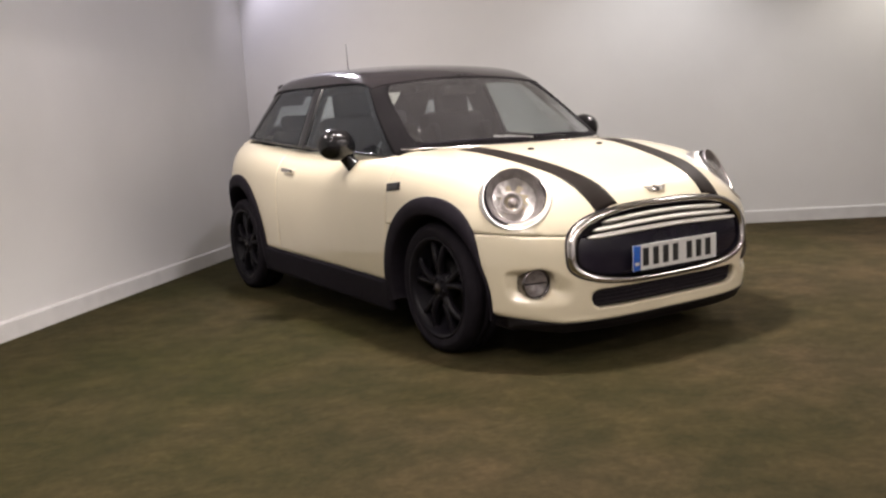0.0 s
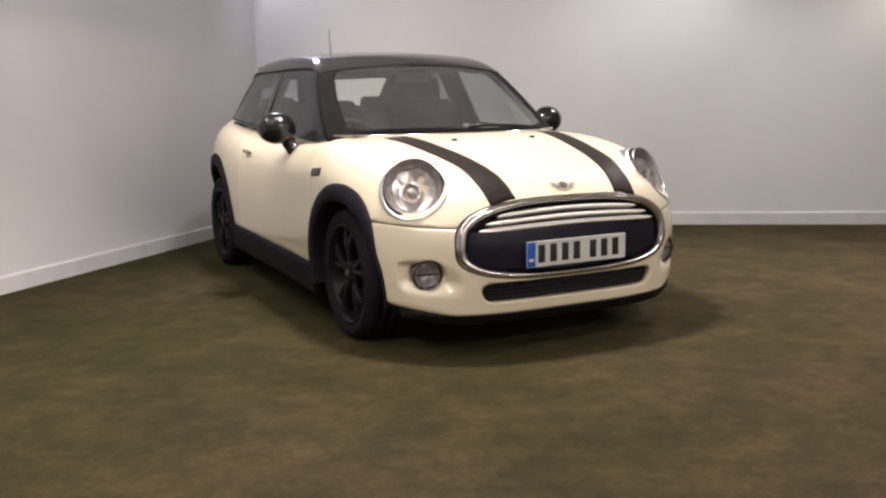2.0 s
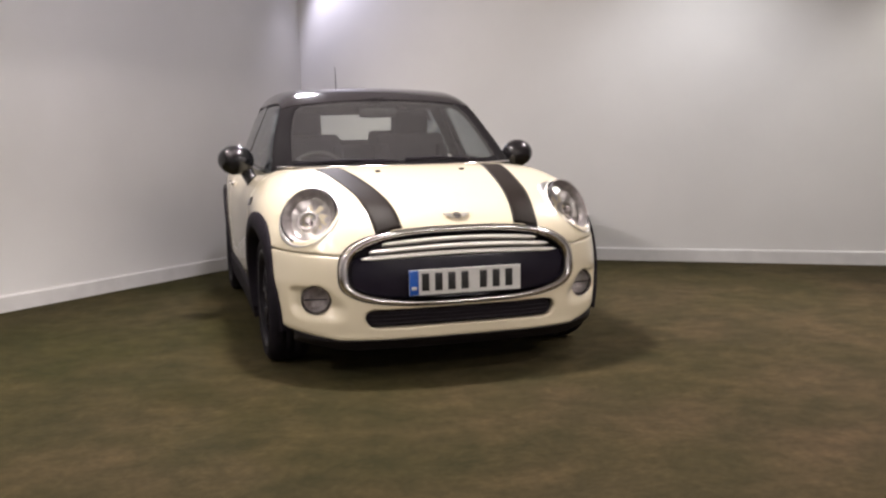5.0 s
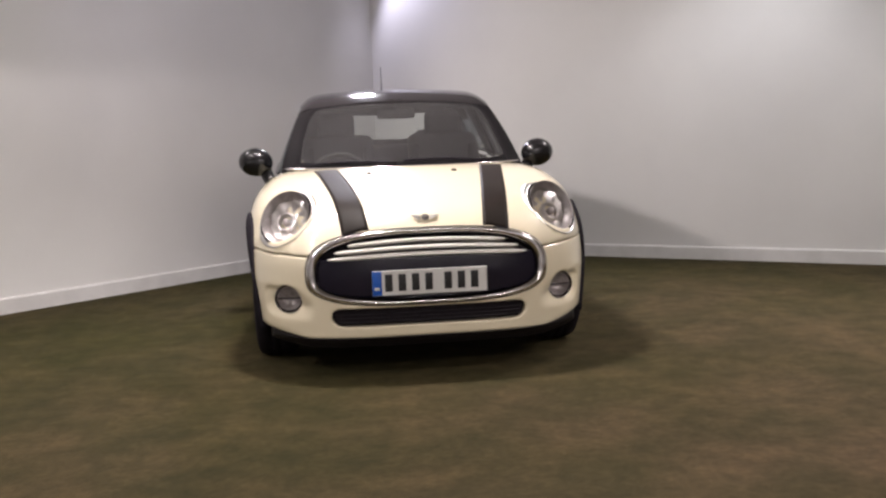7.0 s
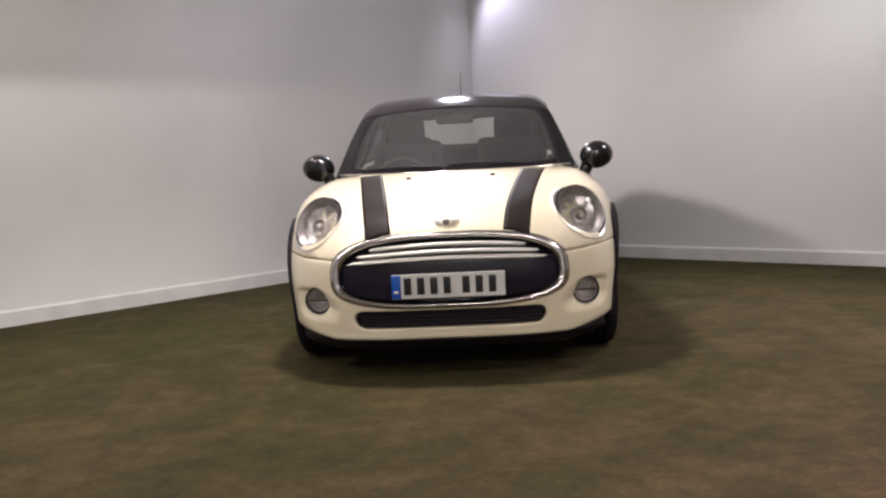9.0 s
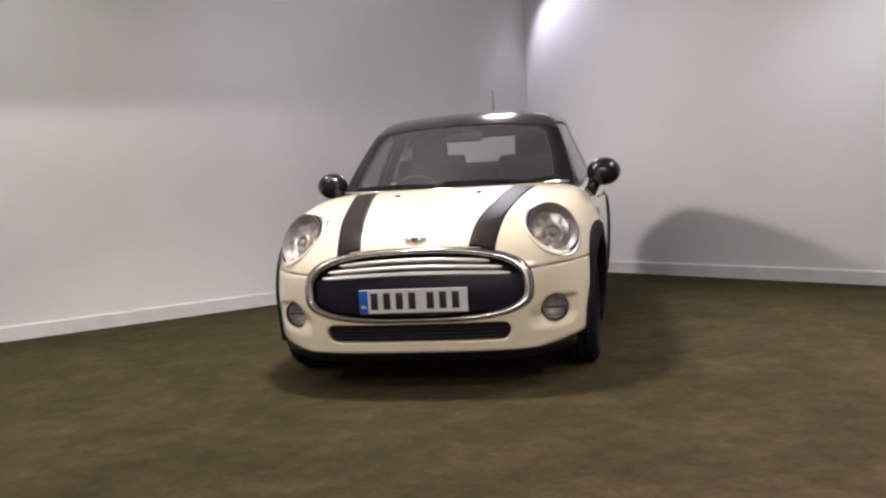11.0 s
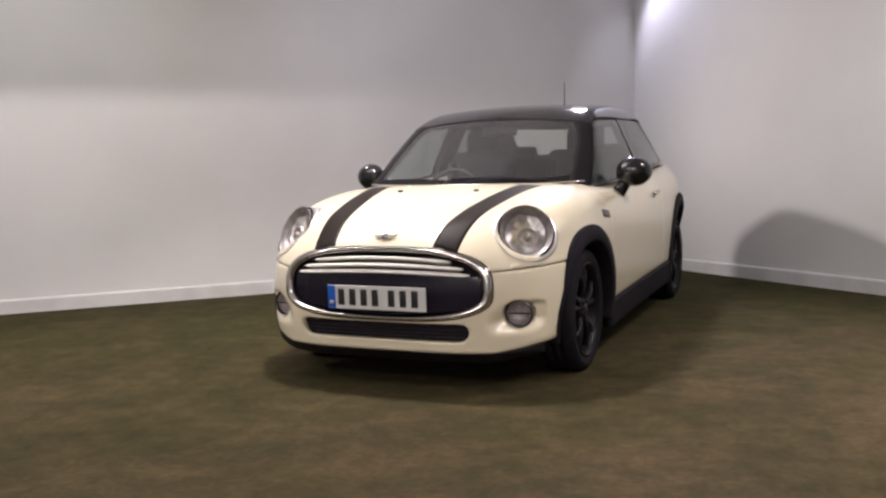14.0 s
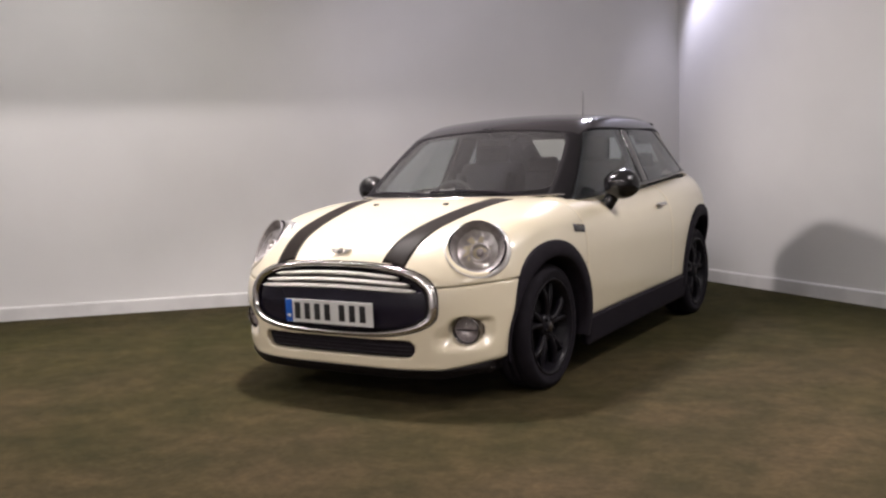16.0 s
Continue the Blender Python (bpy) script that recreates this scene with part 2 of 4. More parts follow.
def box_bm(sx, sy, sz, at=(0, 0, 0), bevel=0.0, turn=None, segments=2):
    bm = bmesh.new()
    bmesh.ops.create_cube(bm, size=1, matrix=Matrix.Diagonal((sx, sy, sz, 1)))
    if bevel:
        bmesh.ops.bevel(bm, geom=bm.edges[:], offset=bevel, segments=segments, affect="EDGES", profile=0.5)
    bmesh.ops.transform(bm, matrix=Matrix.Translation(at) @ (turn or Matrix()), verts=bm.verts[:])
    return bm


def lathe(profile, n, m=None):
    """A ring of revolution round the local x axis from (x, radius) pairs."""
    v = []
    for x, r in profile:
        for k in range(n):
            a = 2 * math.pi * k / n
            v.append(Vector((x, r * math.cos(a), r * math.sin(a))))
    f = grid_faces(len(profile), n, True)
    if m:
        v = [m @ q for q in v]
    return [tuple(q) for q in v], f


def tube(points, radii, n=10, flat=1.0, closed=False):
    """A swept tube along points; flat squeezes it across the sweep's upright."""
    pts = [Vector(p) for p in points]
    v = []
    for i, p in enumerate(pts):
        a, b = (pts[i - 1], pts[(i + 1) % len(pts)]) if closed else (pts[max(0, i - 1)], pts[min(len(pts) - 1, i + 1)])
        d = (b - a).normalized()
        side = d.cross(Vector((0, 0, 1)))
        side = side.normalized() if side.length > 1e-4 else Vector((1, 0, 0))
        up = side.cross(d)
        r = radii[i] if isinstance(radii, (list, tuple)) else radii
        for k in range(n):
            t = 2 * math.pi * k / n
            v.append(tuple(p + side * (r * flat * math.cos(t)) + up * (r * math.sin(t))))
    f = grid_faces(len(pts), n, True)
    if closed:
        m = (len(pts) - 1) * n
        f += [(m + j, m + (j + 1) % n, (j + 1) % n, j) for j in range(n)]
    else:
        f += [tuple(range(n - 1, -1, -1)), tuple(range((len(pts) - 1) * n, len(pts) * n))]
    return v, f


# ---- the car's outer form, as signed distance fields ----
class Curve:
    """A natural cubic spline through a few (x, y) pairs; straight past its ends."""

    def __init__(self, *pairs):
        self.x, self.y = np.array(pairs, float).T
        x, y, n = self.x, self.y, len(pairs)
        h = np.diff(x)
        a, b = np.eye(n), np.zeros(n)
        for i in range(1, n - 1):
            a[i, i - 1:i + 2] = h[i - 1], 2 * (h[i - 1] + h[i]), h[i]
            b[i] = 6 * ((y[i + 1] - y[i]) / h[i] - (y[i] - y[i - 1]) / h[i - 1])
        self.m = np.linalg.solve(a, b)

    def __call__(self, t):
        x, y, m = self.x, self.y, self.m
        t = np.asarray(t, float)
        c = np.clip(t, x[0], x[-1])
        i = np.clip(np.searchsorted(x, c) - 1, 0, len(x) - 2)
        h = x[i + 1] - x[i]
        a, b = (x[i + 1] - c) / h, (c - x[i]) / h
        v = a * y[i] + b * y[i + 1] + ((a ** 3 - a) * m[i] + (b ** 3 - b) * m[i + 1]) * h * h / 6
        first = (y[1] - y[0]) / (x[1] - x[0]) - (x[1] - x[0]) * m[1] / 6
        last = (y[-1] - y[-2]) / (x[-1] - x[-2]) + (x[-1] - x[-2]) * m[-2] / 6
        return v + np.where(t < x[0], (t - x[0]) * first, 0) + np.where(t > x[-1], (t - x[-1]) * last, 0)


def smax(a, b, k):
    h = np.maximum(k - np.abs(a - b), 0) / k
    return np.maximum(a, b) + h * h * k / 4


AXLE_F, AXLE_R, HUB_Z = -1.185, 1.31, 0.31
NOSE = Curve((0.15, -1.835), (0.22, -1.862), (0.32, -1.88), (0.46, -1.885), (0.60, -1.872), (0.70, -1.835), (0.80, -1.765), (0.95, -1.62))
BONNET = Curve((-1.95, 0.655), (-1.80, 0.757), (-1.62, 0.838), (-1.40, 0.895), (-1.166, 0.938), (-0.95, 0.962), (-0.6, 0.965), (0.4, 0.972), (1.2, 1.008), (1.9, 1.02))
PLAN = Curve((-1.9, 0.72), (-1.515, 0.822), (-1.2, 0.855), (-0.7, 0.857), (0.3, 0.853), (1.2, 0.852), (1.55, 0.822), (1.9, 0.72))
TAIL = Curve((0.15, 1.84), (0.45, 1.90), (0.75, 1.87), (1.0, 1.76))


def nose_field(x, y, z):
    ledge = 0.013 * np.exp(-((z - 0.222) / 0.020) ** 2)  # the small ledge along the bumper's foot
    return (NOSE(z) - ledge + 0.74 * x ** 4 - y) * 0.92


def body_outer(x, y, z):
    """The painted lower body with no openings: sides, nose, tail and top, blended."""
    x = np.abs(x)
    up = z - 0.60
    side = x - (PLAN(y) - np.where(up > 0, 0.42, 0.18) * up * up)
    nose = nose_field(x, y, z)
    tail = (y - TAIL(z) + 0.55 * x ** 4) * 0.92
    top = (z - (BONNET(y) - 0.055 * x * x - 0.12 * np.maximum(x - 0.5, 0) ** 2)) * 0.95
    f = smax(nose, top, 0.07 + 0.16 * np.clip((x - 0.3) / 0.3, 0, 1))
    f = smax(f, side, 0.085 + 0.085 * np.clip((z - 0.48) / 0.24, 0, 1))
    return smax(f, tail, 0.15)


GLASS_PLAN = Curve((-1.0, 0.64), (-0.6, 0.715), (-0.2, 0.748), (0.3, 0.762), (0.8, 0.757), (1.2, 0.735), (1.7, 0.655))
ROOFLINE = Curve((-0.5, 1.305), (-0.2, 1.366), (0.2, 1.410), (0.6, 1.420), (1.0, 1.405), (1.3, 1.378), (1.6, 1.335))


def cabin_outer(x, y, z):
    """The greenhouse: side glass, windscreen, roof and rear screen, blended."""
    x = np.abs(x)
    up = z - 0.93
    side = (x - (GLASS_PLAN(y) - 0.40 * up - 0.10 * up * up)) * 0.91
    bend = 0.72 - 0.9 * np.clip(up, 0, 0.42)
    screen = ((-0.965 + 1.86 * (z - 0.955) + bend * x * x) - y) * 0.47
    rear = (y - (1.74 - 0.95 * (z - 0.98)) + (0.35 + 1.0 * np.clip(z - 0.98, -0.3, 0.45)) * x * x) * 0.72
    roof = (z - (ROOFLINE(y) - 0.10 * x * x)) * 0.97
    f = smax(side, screen, 0.05)
    f = smax(f, rear, 0.08)
    return smax(f, roof, 0.075)


def gradient(f, p, e=1e-3):
    d = np.empty_like(p)
    for k in range(3):
        a, b = p.copy(), p.copy()
        a[:, k] += e
        b[:, k] -= e
        d[:, k] = (f(*a.T) - f(*b.T)) / (2 * e)
    return d


def cast(f, origin, way, reach=1.6, steps=160):
    """Where rays from outside first meet the surface f = 0 (points past it stay at their nearest approach)."""
    o = np.array(origin, float)
    d = np.broadcast_to(np.array(way, float), o.shape)
    s = np.linspace(0, reach, steps)
    val = np.array([f(*(o + d * q).T) for q in s])
    inside = val < 0
    hit = inside.argmax(0)
    hit = np.where(inside.any(0), np.maximum(hit, 1), np.maximum(val.argmin(0), 1))
    lo, hi = s[hit - 1], s[hit]
    for _ in range(22):
        mid = (lo + hi) / 2
        neg = f(*(o + d * mid[:, None]).T) < 0
        hi, lo = np.where(neg, mid, hi), np.where(neg, lo, mid)
    return o + d * hi[:, None]


def on_side(f, y, z, lift=0.0):
    """Points of the car's left flank over (y, z), raised by lift along the surface's normal."""
    o = np.stack([np.full(len(y), 1.05), y, z], 1)
    p = cast(f, o, (-1, 0, 0), 1.04)
    return raised(f, p, lift)


def on_front(f, x, z, lift=0.0):
    o = np.stack([x, np.full(len(x), -2.1), z], 1)
    return raised(f, cast(f, o, (0, 1, 0), 2.2, 260), lift)


def on_top(f, x, y, lift=0.0):
    o = np.stack([x, y, np.full(len(x), 1.6)], 1)
    return raised(f, cast(f, o, (0, 0, -1), 1.3), lift)


def raised(f, p, lift):
    if np.any(lift):
        g = gradient(f, p)
        g /= np.linalg.norm(g, axis=1)[:, None] + 1e-9
        p = p + g * np.reshape(lift, (-1, 1))
    return p


def panel(f, where, fu, rows, cols, lift, thick, flip=False):
    """A curved sheet with thickness on the surface f. fu(u, v) gives the two flat coordinates; where projects them."""
    u, v = np.meshgrid(np.linspace(0, 1, cols), np.linspace(0, 1, rows))
    a, b = fu(u.ravel(), v.ravel())
    p = where(f, a, b, 0.0)
    g = gradient(f, p)
    g /= np.linalg.norm(g, axis=1)[:, None]
    outer, inner = p + g * lift, p + g * (lift - thick)
    n = rows * cols
    q = grid_faces(rows, cols)
    faces = q + [tuple(i + n for i in reversed(t)) for t in q]
    rim = list(range(cols)) + [r * cols + cols - 1 for r in range(1, rows)]
    rim += [(rows - 1) * cols + c for c in range(cols - 2, -1, -1)] + [r * cols for r in range(rows - 2, 0, -1)]
    faces += [(rim[i], rim[i] + n, rim[(i + 1) % len(rim)] + n, rim[(i + 1) % len(rim)]) for i in range(len(rim))]
    if flip:
        faces = [tuple(reversed(t)) for t in faces]
    return np.concatenate([outer, inner]), faces


def nets(f, lo, hi, h):
    """Surface nets: a mesh of the surface f = 0 inside a box, its corners drawn onto the surface."""
    ax = [np.arange(a, b + h, h) for a, b in zip(lo, hi)]
    v = f(*np.meshgrid(*ax, indexing="ij"))
    neg = v < 0
    shape = tuple(s - 1 for s in v.shape)
    total, count = np.zeros(shape + (3,)), np.zeros(shape)
    corners = [(i, j, k) for i in (0, 1) for j in (0, 1) for k in (0, 1)]
    cut = lambda a, c: a[c[0]:c[0] + shape[0], c[1]:c[1] + shape[1], c[2]:c[2] + shape[2]]
    for c in corners:
        for k in range(3):
            if c[k]:
                continue
            d = list(c)
            d[k] = 1
            va, vb = cut(v, c), cut(v, d)
            x = (va < 0) != (vb < 0)
            t = np.where(x, va / np.where(x, va - vb, 1), 0)
            for m in range(3):
                total[..., m] += np.where(x, c[m] + (t if m == k else 0), 0)
            count += x
    live = count > 0
    index = np.full(shape, -1)
    index[live] = np.arange(live.sum())
    cell = np.argwhere(live)
    p = (cell + total[live] / count[live][:, None]) * h + np.array(lo)
    for _ in range(4):
        g = gradient(f, p, 5e-4)
        step = f(*p.T)[:, None] * g / np.maximum((g * g).sum(1), 0.05)[:, None]
        p = p - np.clip(step, -h / 2, h / 2)
    faces = []
    for k in range(3):
        a, b = (k + 1) % 3, (k + 2) % 3
        n0, n1 = np.take(neg, range(shape[k]), k), np.take(neg, range(1, shape[k] + 1), k)
        e = np.argwhere(n0 != n1)
        ok = (e[:, a] > 0) & (e[:, b] > 0) & (e[:, a] < shape[a]) & (e[:, b] < shape[b])
        e = e[ok]
        ring = []
        for da, db in ((-1, -1), (0, -1), (0, 0), (-1, 0)):
            q = e.copy()
            q[:, a] += da
            q[:, b] += db
            ring.append(index[q[:, 0], q[:, 1], q[:, 2]])
        quad = np.stack(ring, 1)
        back = ~n0[e[:, 0], e[:, 1], e[:, 2]]
        quad[back] = quad[back][:, ::-1]
        faces.append(quad)
    return p, np.concatenate(faces).tolist()

# ---- the room ----
CORNER = Vector((0.070, 3.387, 0))
RIGHT_WAY = Vector((math.cos(radians(-36.46)), math.sin(radians(-36.46)), 0))  # along the wall behind the car's left flank
LEFT_WAY = Vector((math.cos(radians(-134.27)), math.sin(radians(-134.27)), 0))  # along the wall behind its right flank


def prism(outline, z0, z1):
    n = len(outline)
    v = [(x, y, z0) for x, y in outline] + [(x, y, z1) for x, y in outline]
    f = [tuple(reversed(range(n))), tuple(range(n, 2 * n))]
    f += [(i, (i + 1) % n, n + (i + 1) % n, n + i) for i in range(n)]
    return v, f


far_r, far_l = CORNER + RIGHT_WAY * 9.5, CORNER + LEFT_WAY * 9.5
out_r, out_l = Vector((-RIGHT_WAY.y, RIGHT_WAY.x, 0)), Vector((LEFT_WAY.y, -LEFT_WAY.x, 0))
out_c = out_r * 0.12 + out_l * 0.12
back_r = far_r + LEFT_WAY * 9.5
walls = [
    ("wall_east", [CORNER, far_r, far_r + out_r * 0.12, CORNER + out_c], "white painted wall panel behind the car's passenger side"),
    ("wall_west", [far_l, CORNER, CORNER + out_c, far_l + out_l * 0.12], "white painted wall panel behind the car's driver side"),
    # these two are unseen and only close the room
    ("wall_south", [far_r, back_r, back_r + RIGHT_WAY * 0.12, far_r + RIGHT_WAY * 0.12], "plain grey painted wall"),
    ("wall_north", [back_r, far_l, far_l + LEFT_WAY * 0.12, back_r + LEFT_WAY * 0.12], "plain grey painted wall"),
]
for name, line, label in walls:
    tagged(mesh_object(name, *prism([(p.x, p.y) for p in line], -0.1, CEILING), BACK_WALL if "grey" in label else WALL_WHITE, False), label, "wall", kind="structure")


def skirting(a, b, inward):
    """A board 0.11 m high with a rounded top edge, standing 18 mm off the wall."""
    prof = [(0.0, 0.0), (0.018, 0.0), (0.018, 0.098), (0.014, 0.107), (0.006, 0.112), (0.0, 0.112)]
    v = [tuple(p + inward * d + Vector((0, 0, z))) for p in (a, b) for d, z in prof]
    n = len(prof)
    f = [(i, (i + 1) % n, n + (i + 1) % n, n + i) for i in range(n)] + [tuple(range(n)), tuple(range(2 * n - 1, n - 1, -1))]
    return v, f


tagged(mesh_object("baseboard_east", *skirting(CORNER - out_r * 0.001, far_r, -out_r), SKIRTING, False), "white painted skirting board along the wall", "skirting board", kind="structure")
tagged(mesh_object("baseboard_west", *skirting(CORNER - out_l * 0.001, far_l, -out_l), SKIRTING, False), "white painted skirting board along the wall", "skirting board", kind="structure")
tagged(mesh_object("floor", *prism([(p.x, p.y) for p in (CORNER + out_c, far_r + out_r * 0.12, back_r, far_l + out_l * 0.12)][::-1], -0.1, 0.0), TURF, False), "worn olive and brown artificial turf floor", "floor", kind="structure")


# the ceiling has one long slot, added out of view; the lamp sits up in it, so that its edge throws a level line on the
# west wall
SLOT_DEEP, SLOT_HALF = 0.20, 0.28
def strip_point(a, b):
    """A point of the plan, a along the west wall from the corner and b out from it."""
    p = CORNER + LEFT_WAY * a - out_l * b
    return p.x, p.y


def ceiling_mesh():
    along_s, out_s, long_s, _ = STRIP
    a0, a1, b0, b1 = along_s - long_s / 2 - 0.1, along_s + long_s / 2 + 0.1, out_s - SLOT_HALF, out_s + SLOT_HALF
    cells = []
    for lo_a, hi_a, lo_b, hi_b in ((-1.5, a0, -0.4, 11.5), (a1, 11.5, -0.4, 11.5), (a0, a1, -0.4, b0), (a0, a1, b1, 11.5)):
        cells.append(prism([strip_point(a, b) for a, b in ((lo_a, lo_b), (lo_a, hi_b), (hi_a, hi_b), (hi_a, lo_b))], CEILING, CEILING + 0.1))
    for lo_a, hi_a, lo_b, hi_b, z0 in ((a0 - 0.05, a1 + 0.05, b0 - 0.05, b0, 0.1), (a0 - 0.05, a1 + 0.05, b1, b1 + 0.05, 0.1), (a0 - 0.05, a0, b0, b1, 0.1), (a1, a1 + 0.05, b0, b1, 0.1), (a0 - 0.05, a1 + 0.05, b0 - 0.05, b1 + 0.05, SLOT_DEEP + 0.06)):
        cells.append(prism([strip_point(a, b) for a, b in ((lo_a, lo_b), (lo_a, hi_b), (hi_a, hi_b), (hi_a, lo_b))], CEILING + z0, CEILING + SLOT_DEEP + (0.06 if z0 == 0.1 else 0.10)))
    return joined(*cells)


tagged(mesh_object("ceiling", *ceiling_mesh(), CEILING_PAINT, False), "plain grey ceiling", "ceiling", kind="structure")

for x, y, z, watts, aim, cone, blend, colour, bulb in LAMPS:
    data = bpy.data.lights.new("spot", "SPOT")
    data.energy, data.spot_size, data.spot_blend, data.shadow_soft_size = watts, radians(cone), blend, bulb
    data.color = colour
    new("spot", data).matrix_world = look((x, y, z), aim)

# the added fills, out of view behind the camera
for x, y, watts, length, width in FRONT_FILLS:
    data = bpy.data.lights.new("front_fill", "AREA")
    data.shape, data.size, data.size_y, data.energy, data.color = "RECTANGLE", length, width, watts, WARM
    new("front_fill", data).matrix_world = pose(x, y, CEILING - 0.03)
data = bpy.data.lights.new("strip_lamp", "AREA")
data.shape, data.size, data.size_y, data.energy, data.color = "RECTANGLE", STRIP[2], 0.04, STRIP[3], WARM
new("strip_lamp", data).matrix_world = pose(*strip_point(*STRIP[:2]), CEILING + SLOT_DEEP, 0, 0, -134.27)

# ---- the car ----
car = tagged(new("car"), "cream three-door hatchback with black roof and bonnet stripes", "car")
car.empty_display_size = 0.3
car.matrix_world = Matrix.Translation((0.006, 0.0095, 0.005)) @ Matrix.Rotation(-0.004, 4, "Z") @ Matrix.Rotation(0.021, 4, "X")  # it stands a little nose-down

GRILLE_Z, GRILLE_A = 0.517, 0.549  # the level at which it is widest, and half its width there
GRILLE_B = (0.191, 0.137)  # its reach above and below that level
GRILLE_BEND = (2.95, 3.1)  # rounder above, squarer below


def grille_gauge(x, z, grow=0.0):
    """Below 0 inside the grille's rounded outline, near enough in metres."""
    e, b = np.where(z > GRILLE_Z, *GRILLE_BEND), np.where(z > GRILLE_Z, *GRILLE_B)
    return (((np.abs(x) / (GRILLE_A + grow)) ** e + (np.abs(z - GRILLE_Z) / (b + grow)) ** e) ** (1 / e) - 1) * b


LAMP_AT, LAMP_WAY = np.array((0.648, -1.60, 0.772)), np.array((0.40, -0.80, 0.45)) / np.linalg.norm((0.40, -0.80, 0.45))
FOG_AT = np.array((0.640, -1.712, 0.400))
FOG_WAY = np.array((0.16, -0.987, 0.0))


def along(x, y, z, at, way):
    """Distance from an axis, and place along it."""
    dx, dy, dz = np.abs(x) - at[0], y - at[1], z - at[2]
    s = dx * way[0] + dy * way[1] + dz * way[2]
    return np.sqrt(np.maximum(dx * dx + dy * dy + dz * dz - s * s, 0)), s


def ease(a, b, t):
    """A smooth step from 0 at a to 1 at b."""
    t = np.clip((t - a) / (b - a), 0, 1)
    return t * t * (3 - 2 * t)


def fog_recess(x, z):
    """How far the bumper is drawn in round a fog light: a brow above, running out towards its foot."""
    ax = np.abs(x)
    across = ease(0.505, 0.585, ax) * (1 - ease(0.705, 0.775, ax))
    up = ease(0.300, 0.385, z) * (1 - ease(0.436, 0.470, z))
    return 0.046 * across * up * np.clip((grille_gauge(x, z) - 0.012) / 0.03, 0, 1)


def body_shell(x, y, z):
    """The painted body with its openings: wheel arches, grille, lower intake, lamps and cabin."""
    f = body_outer(x, y, z)
    ax = np.abs(x)
    for axle in (AXLE_F, AXLE_R):
        well = np.maximum(np.hypot(y - axle, z - HUB_Z) - 0.382, 0.50 - ax)
        f = np.maximum(f, -well)
    floor_z = np.where(y < -1.1, 0.221, 0.30) + 0.05 * np.clip((ax - 0.55) / 0.3, 0, 1) * (y < -1.1)
    f = smax(f, floor_z - z, 0.03)
    front = y + 1.55
    f = np.maximum(f, -np.maximum(grille_gauge(x, z, -0.012), front))
    slot = smax(np.abs(z - 0.320) - 0.043, ax - 0.454 + 0.22 * (0.360 - z), 0.055)
    f = np.maximum(f, -np.maximum(slot, front))
    d, s = along(x, y, z, FOG_AT, FOG_WAY)
    f = np.maximum(f, nose_field(x, y, z) + 0.92 * fog_recess(x, z))
    f = np.maximum(f, -np.maximum(d - 0.068, np.abs(s) - 0.10))
    d, s = along(x, y, z, LAMP_AT, LAMP_WAY)
    f = np.maximum(f, -np.maximum(d - 0.131, -s - 0.07))
    cabin = np.maximum(np.maximum(ax - 0.70, np.abs(y - 0.42) - 1.12), 0.34 - z)
    return np.maximum(f, -cabin)


GAP = 0.0009


def seam_z(x):
    return 0.598 + 0.06 * np.maximum(np.abs(x) - 0.5, 0)


def bumper_field(x, y, z):
    return np.maximum(np.maximum(body_shell(x, y, z), z - seam_z(x) + 3 * GAP), y + 1.185)


def bonnet_field(x, y, z):
    low = np.where(y < -1.185, seam_z(x), 0.60) - z + 2 * GAP
    return np.maximum(np.maximum(body_shell(x, y, z), low), y + 0.80 + GAP)


def door_field(x, y, z):
    f = np.maximum(body_shell(x, y, z), np.maximum(-0.80 + GAP - y, y - 0.62 + GAP))
    return np.maximum(f, 0.60 - x)


def flank_field(x, y, z):
    return np.maximum(body_shell(x, y, z), 0.62 + GAP - y)


def wing_field(x, y, z):
    """The short piece of side panel between the front arch and the door, below the bonnet's edge."""
    f = np.maximum(body_shell(x, y, z), np.maximum(-1.185 - y, y + 0.80 + GAP))
    return np.maximum(np.maximum(f, z - 0.60), 0.55 - x)


part("front_bumper", nets(bumper_field, (-0.9, -1.93, 0.17), (0.9, -1.17, 0.63), 0.0095), CREAM, car, "cream bumper")
part("bonnet", nets(bonnet_field, (-0.9, -1.93, 0.56), (0.9, -0.78, 1.0), 0.0095), CREAM, car, "cream clamshell bonnet")
door_shape = nets(door_field, (0.57, -0.83, 0.26), (0.9, 0.65, 1.0), 0.0105)
wing_shape = nets(wing_field, (0.52, -1.21, 0.26), (0.9, -0.77, 0.63), 0.0105)
doors = {}
for side, flip in (("left", False), ("right", True)):
    doors[side] = part("door", mirrored(door_shape) if flip else door_shape, CREAM, car, "closed cream door")
    part("front_wing", mirrored(wing_shape) if flip else wing_shape, CREAM, car)
part("rear_body", nets(flank_field, (-0.9, 0.59, 0.26), (0.9, 1.95, 1.03), 0.013), CREAM, car)


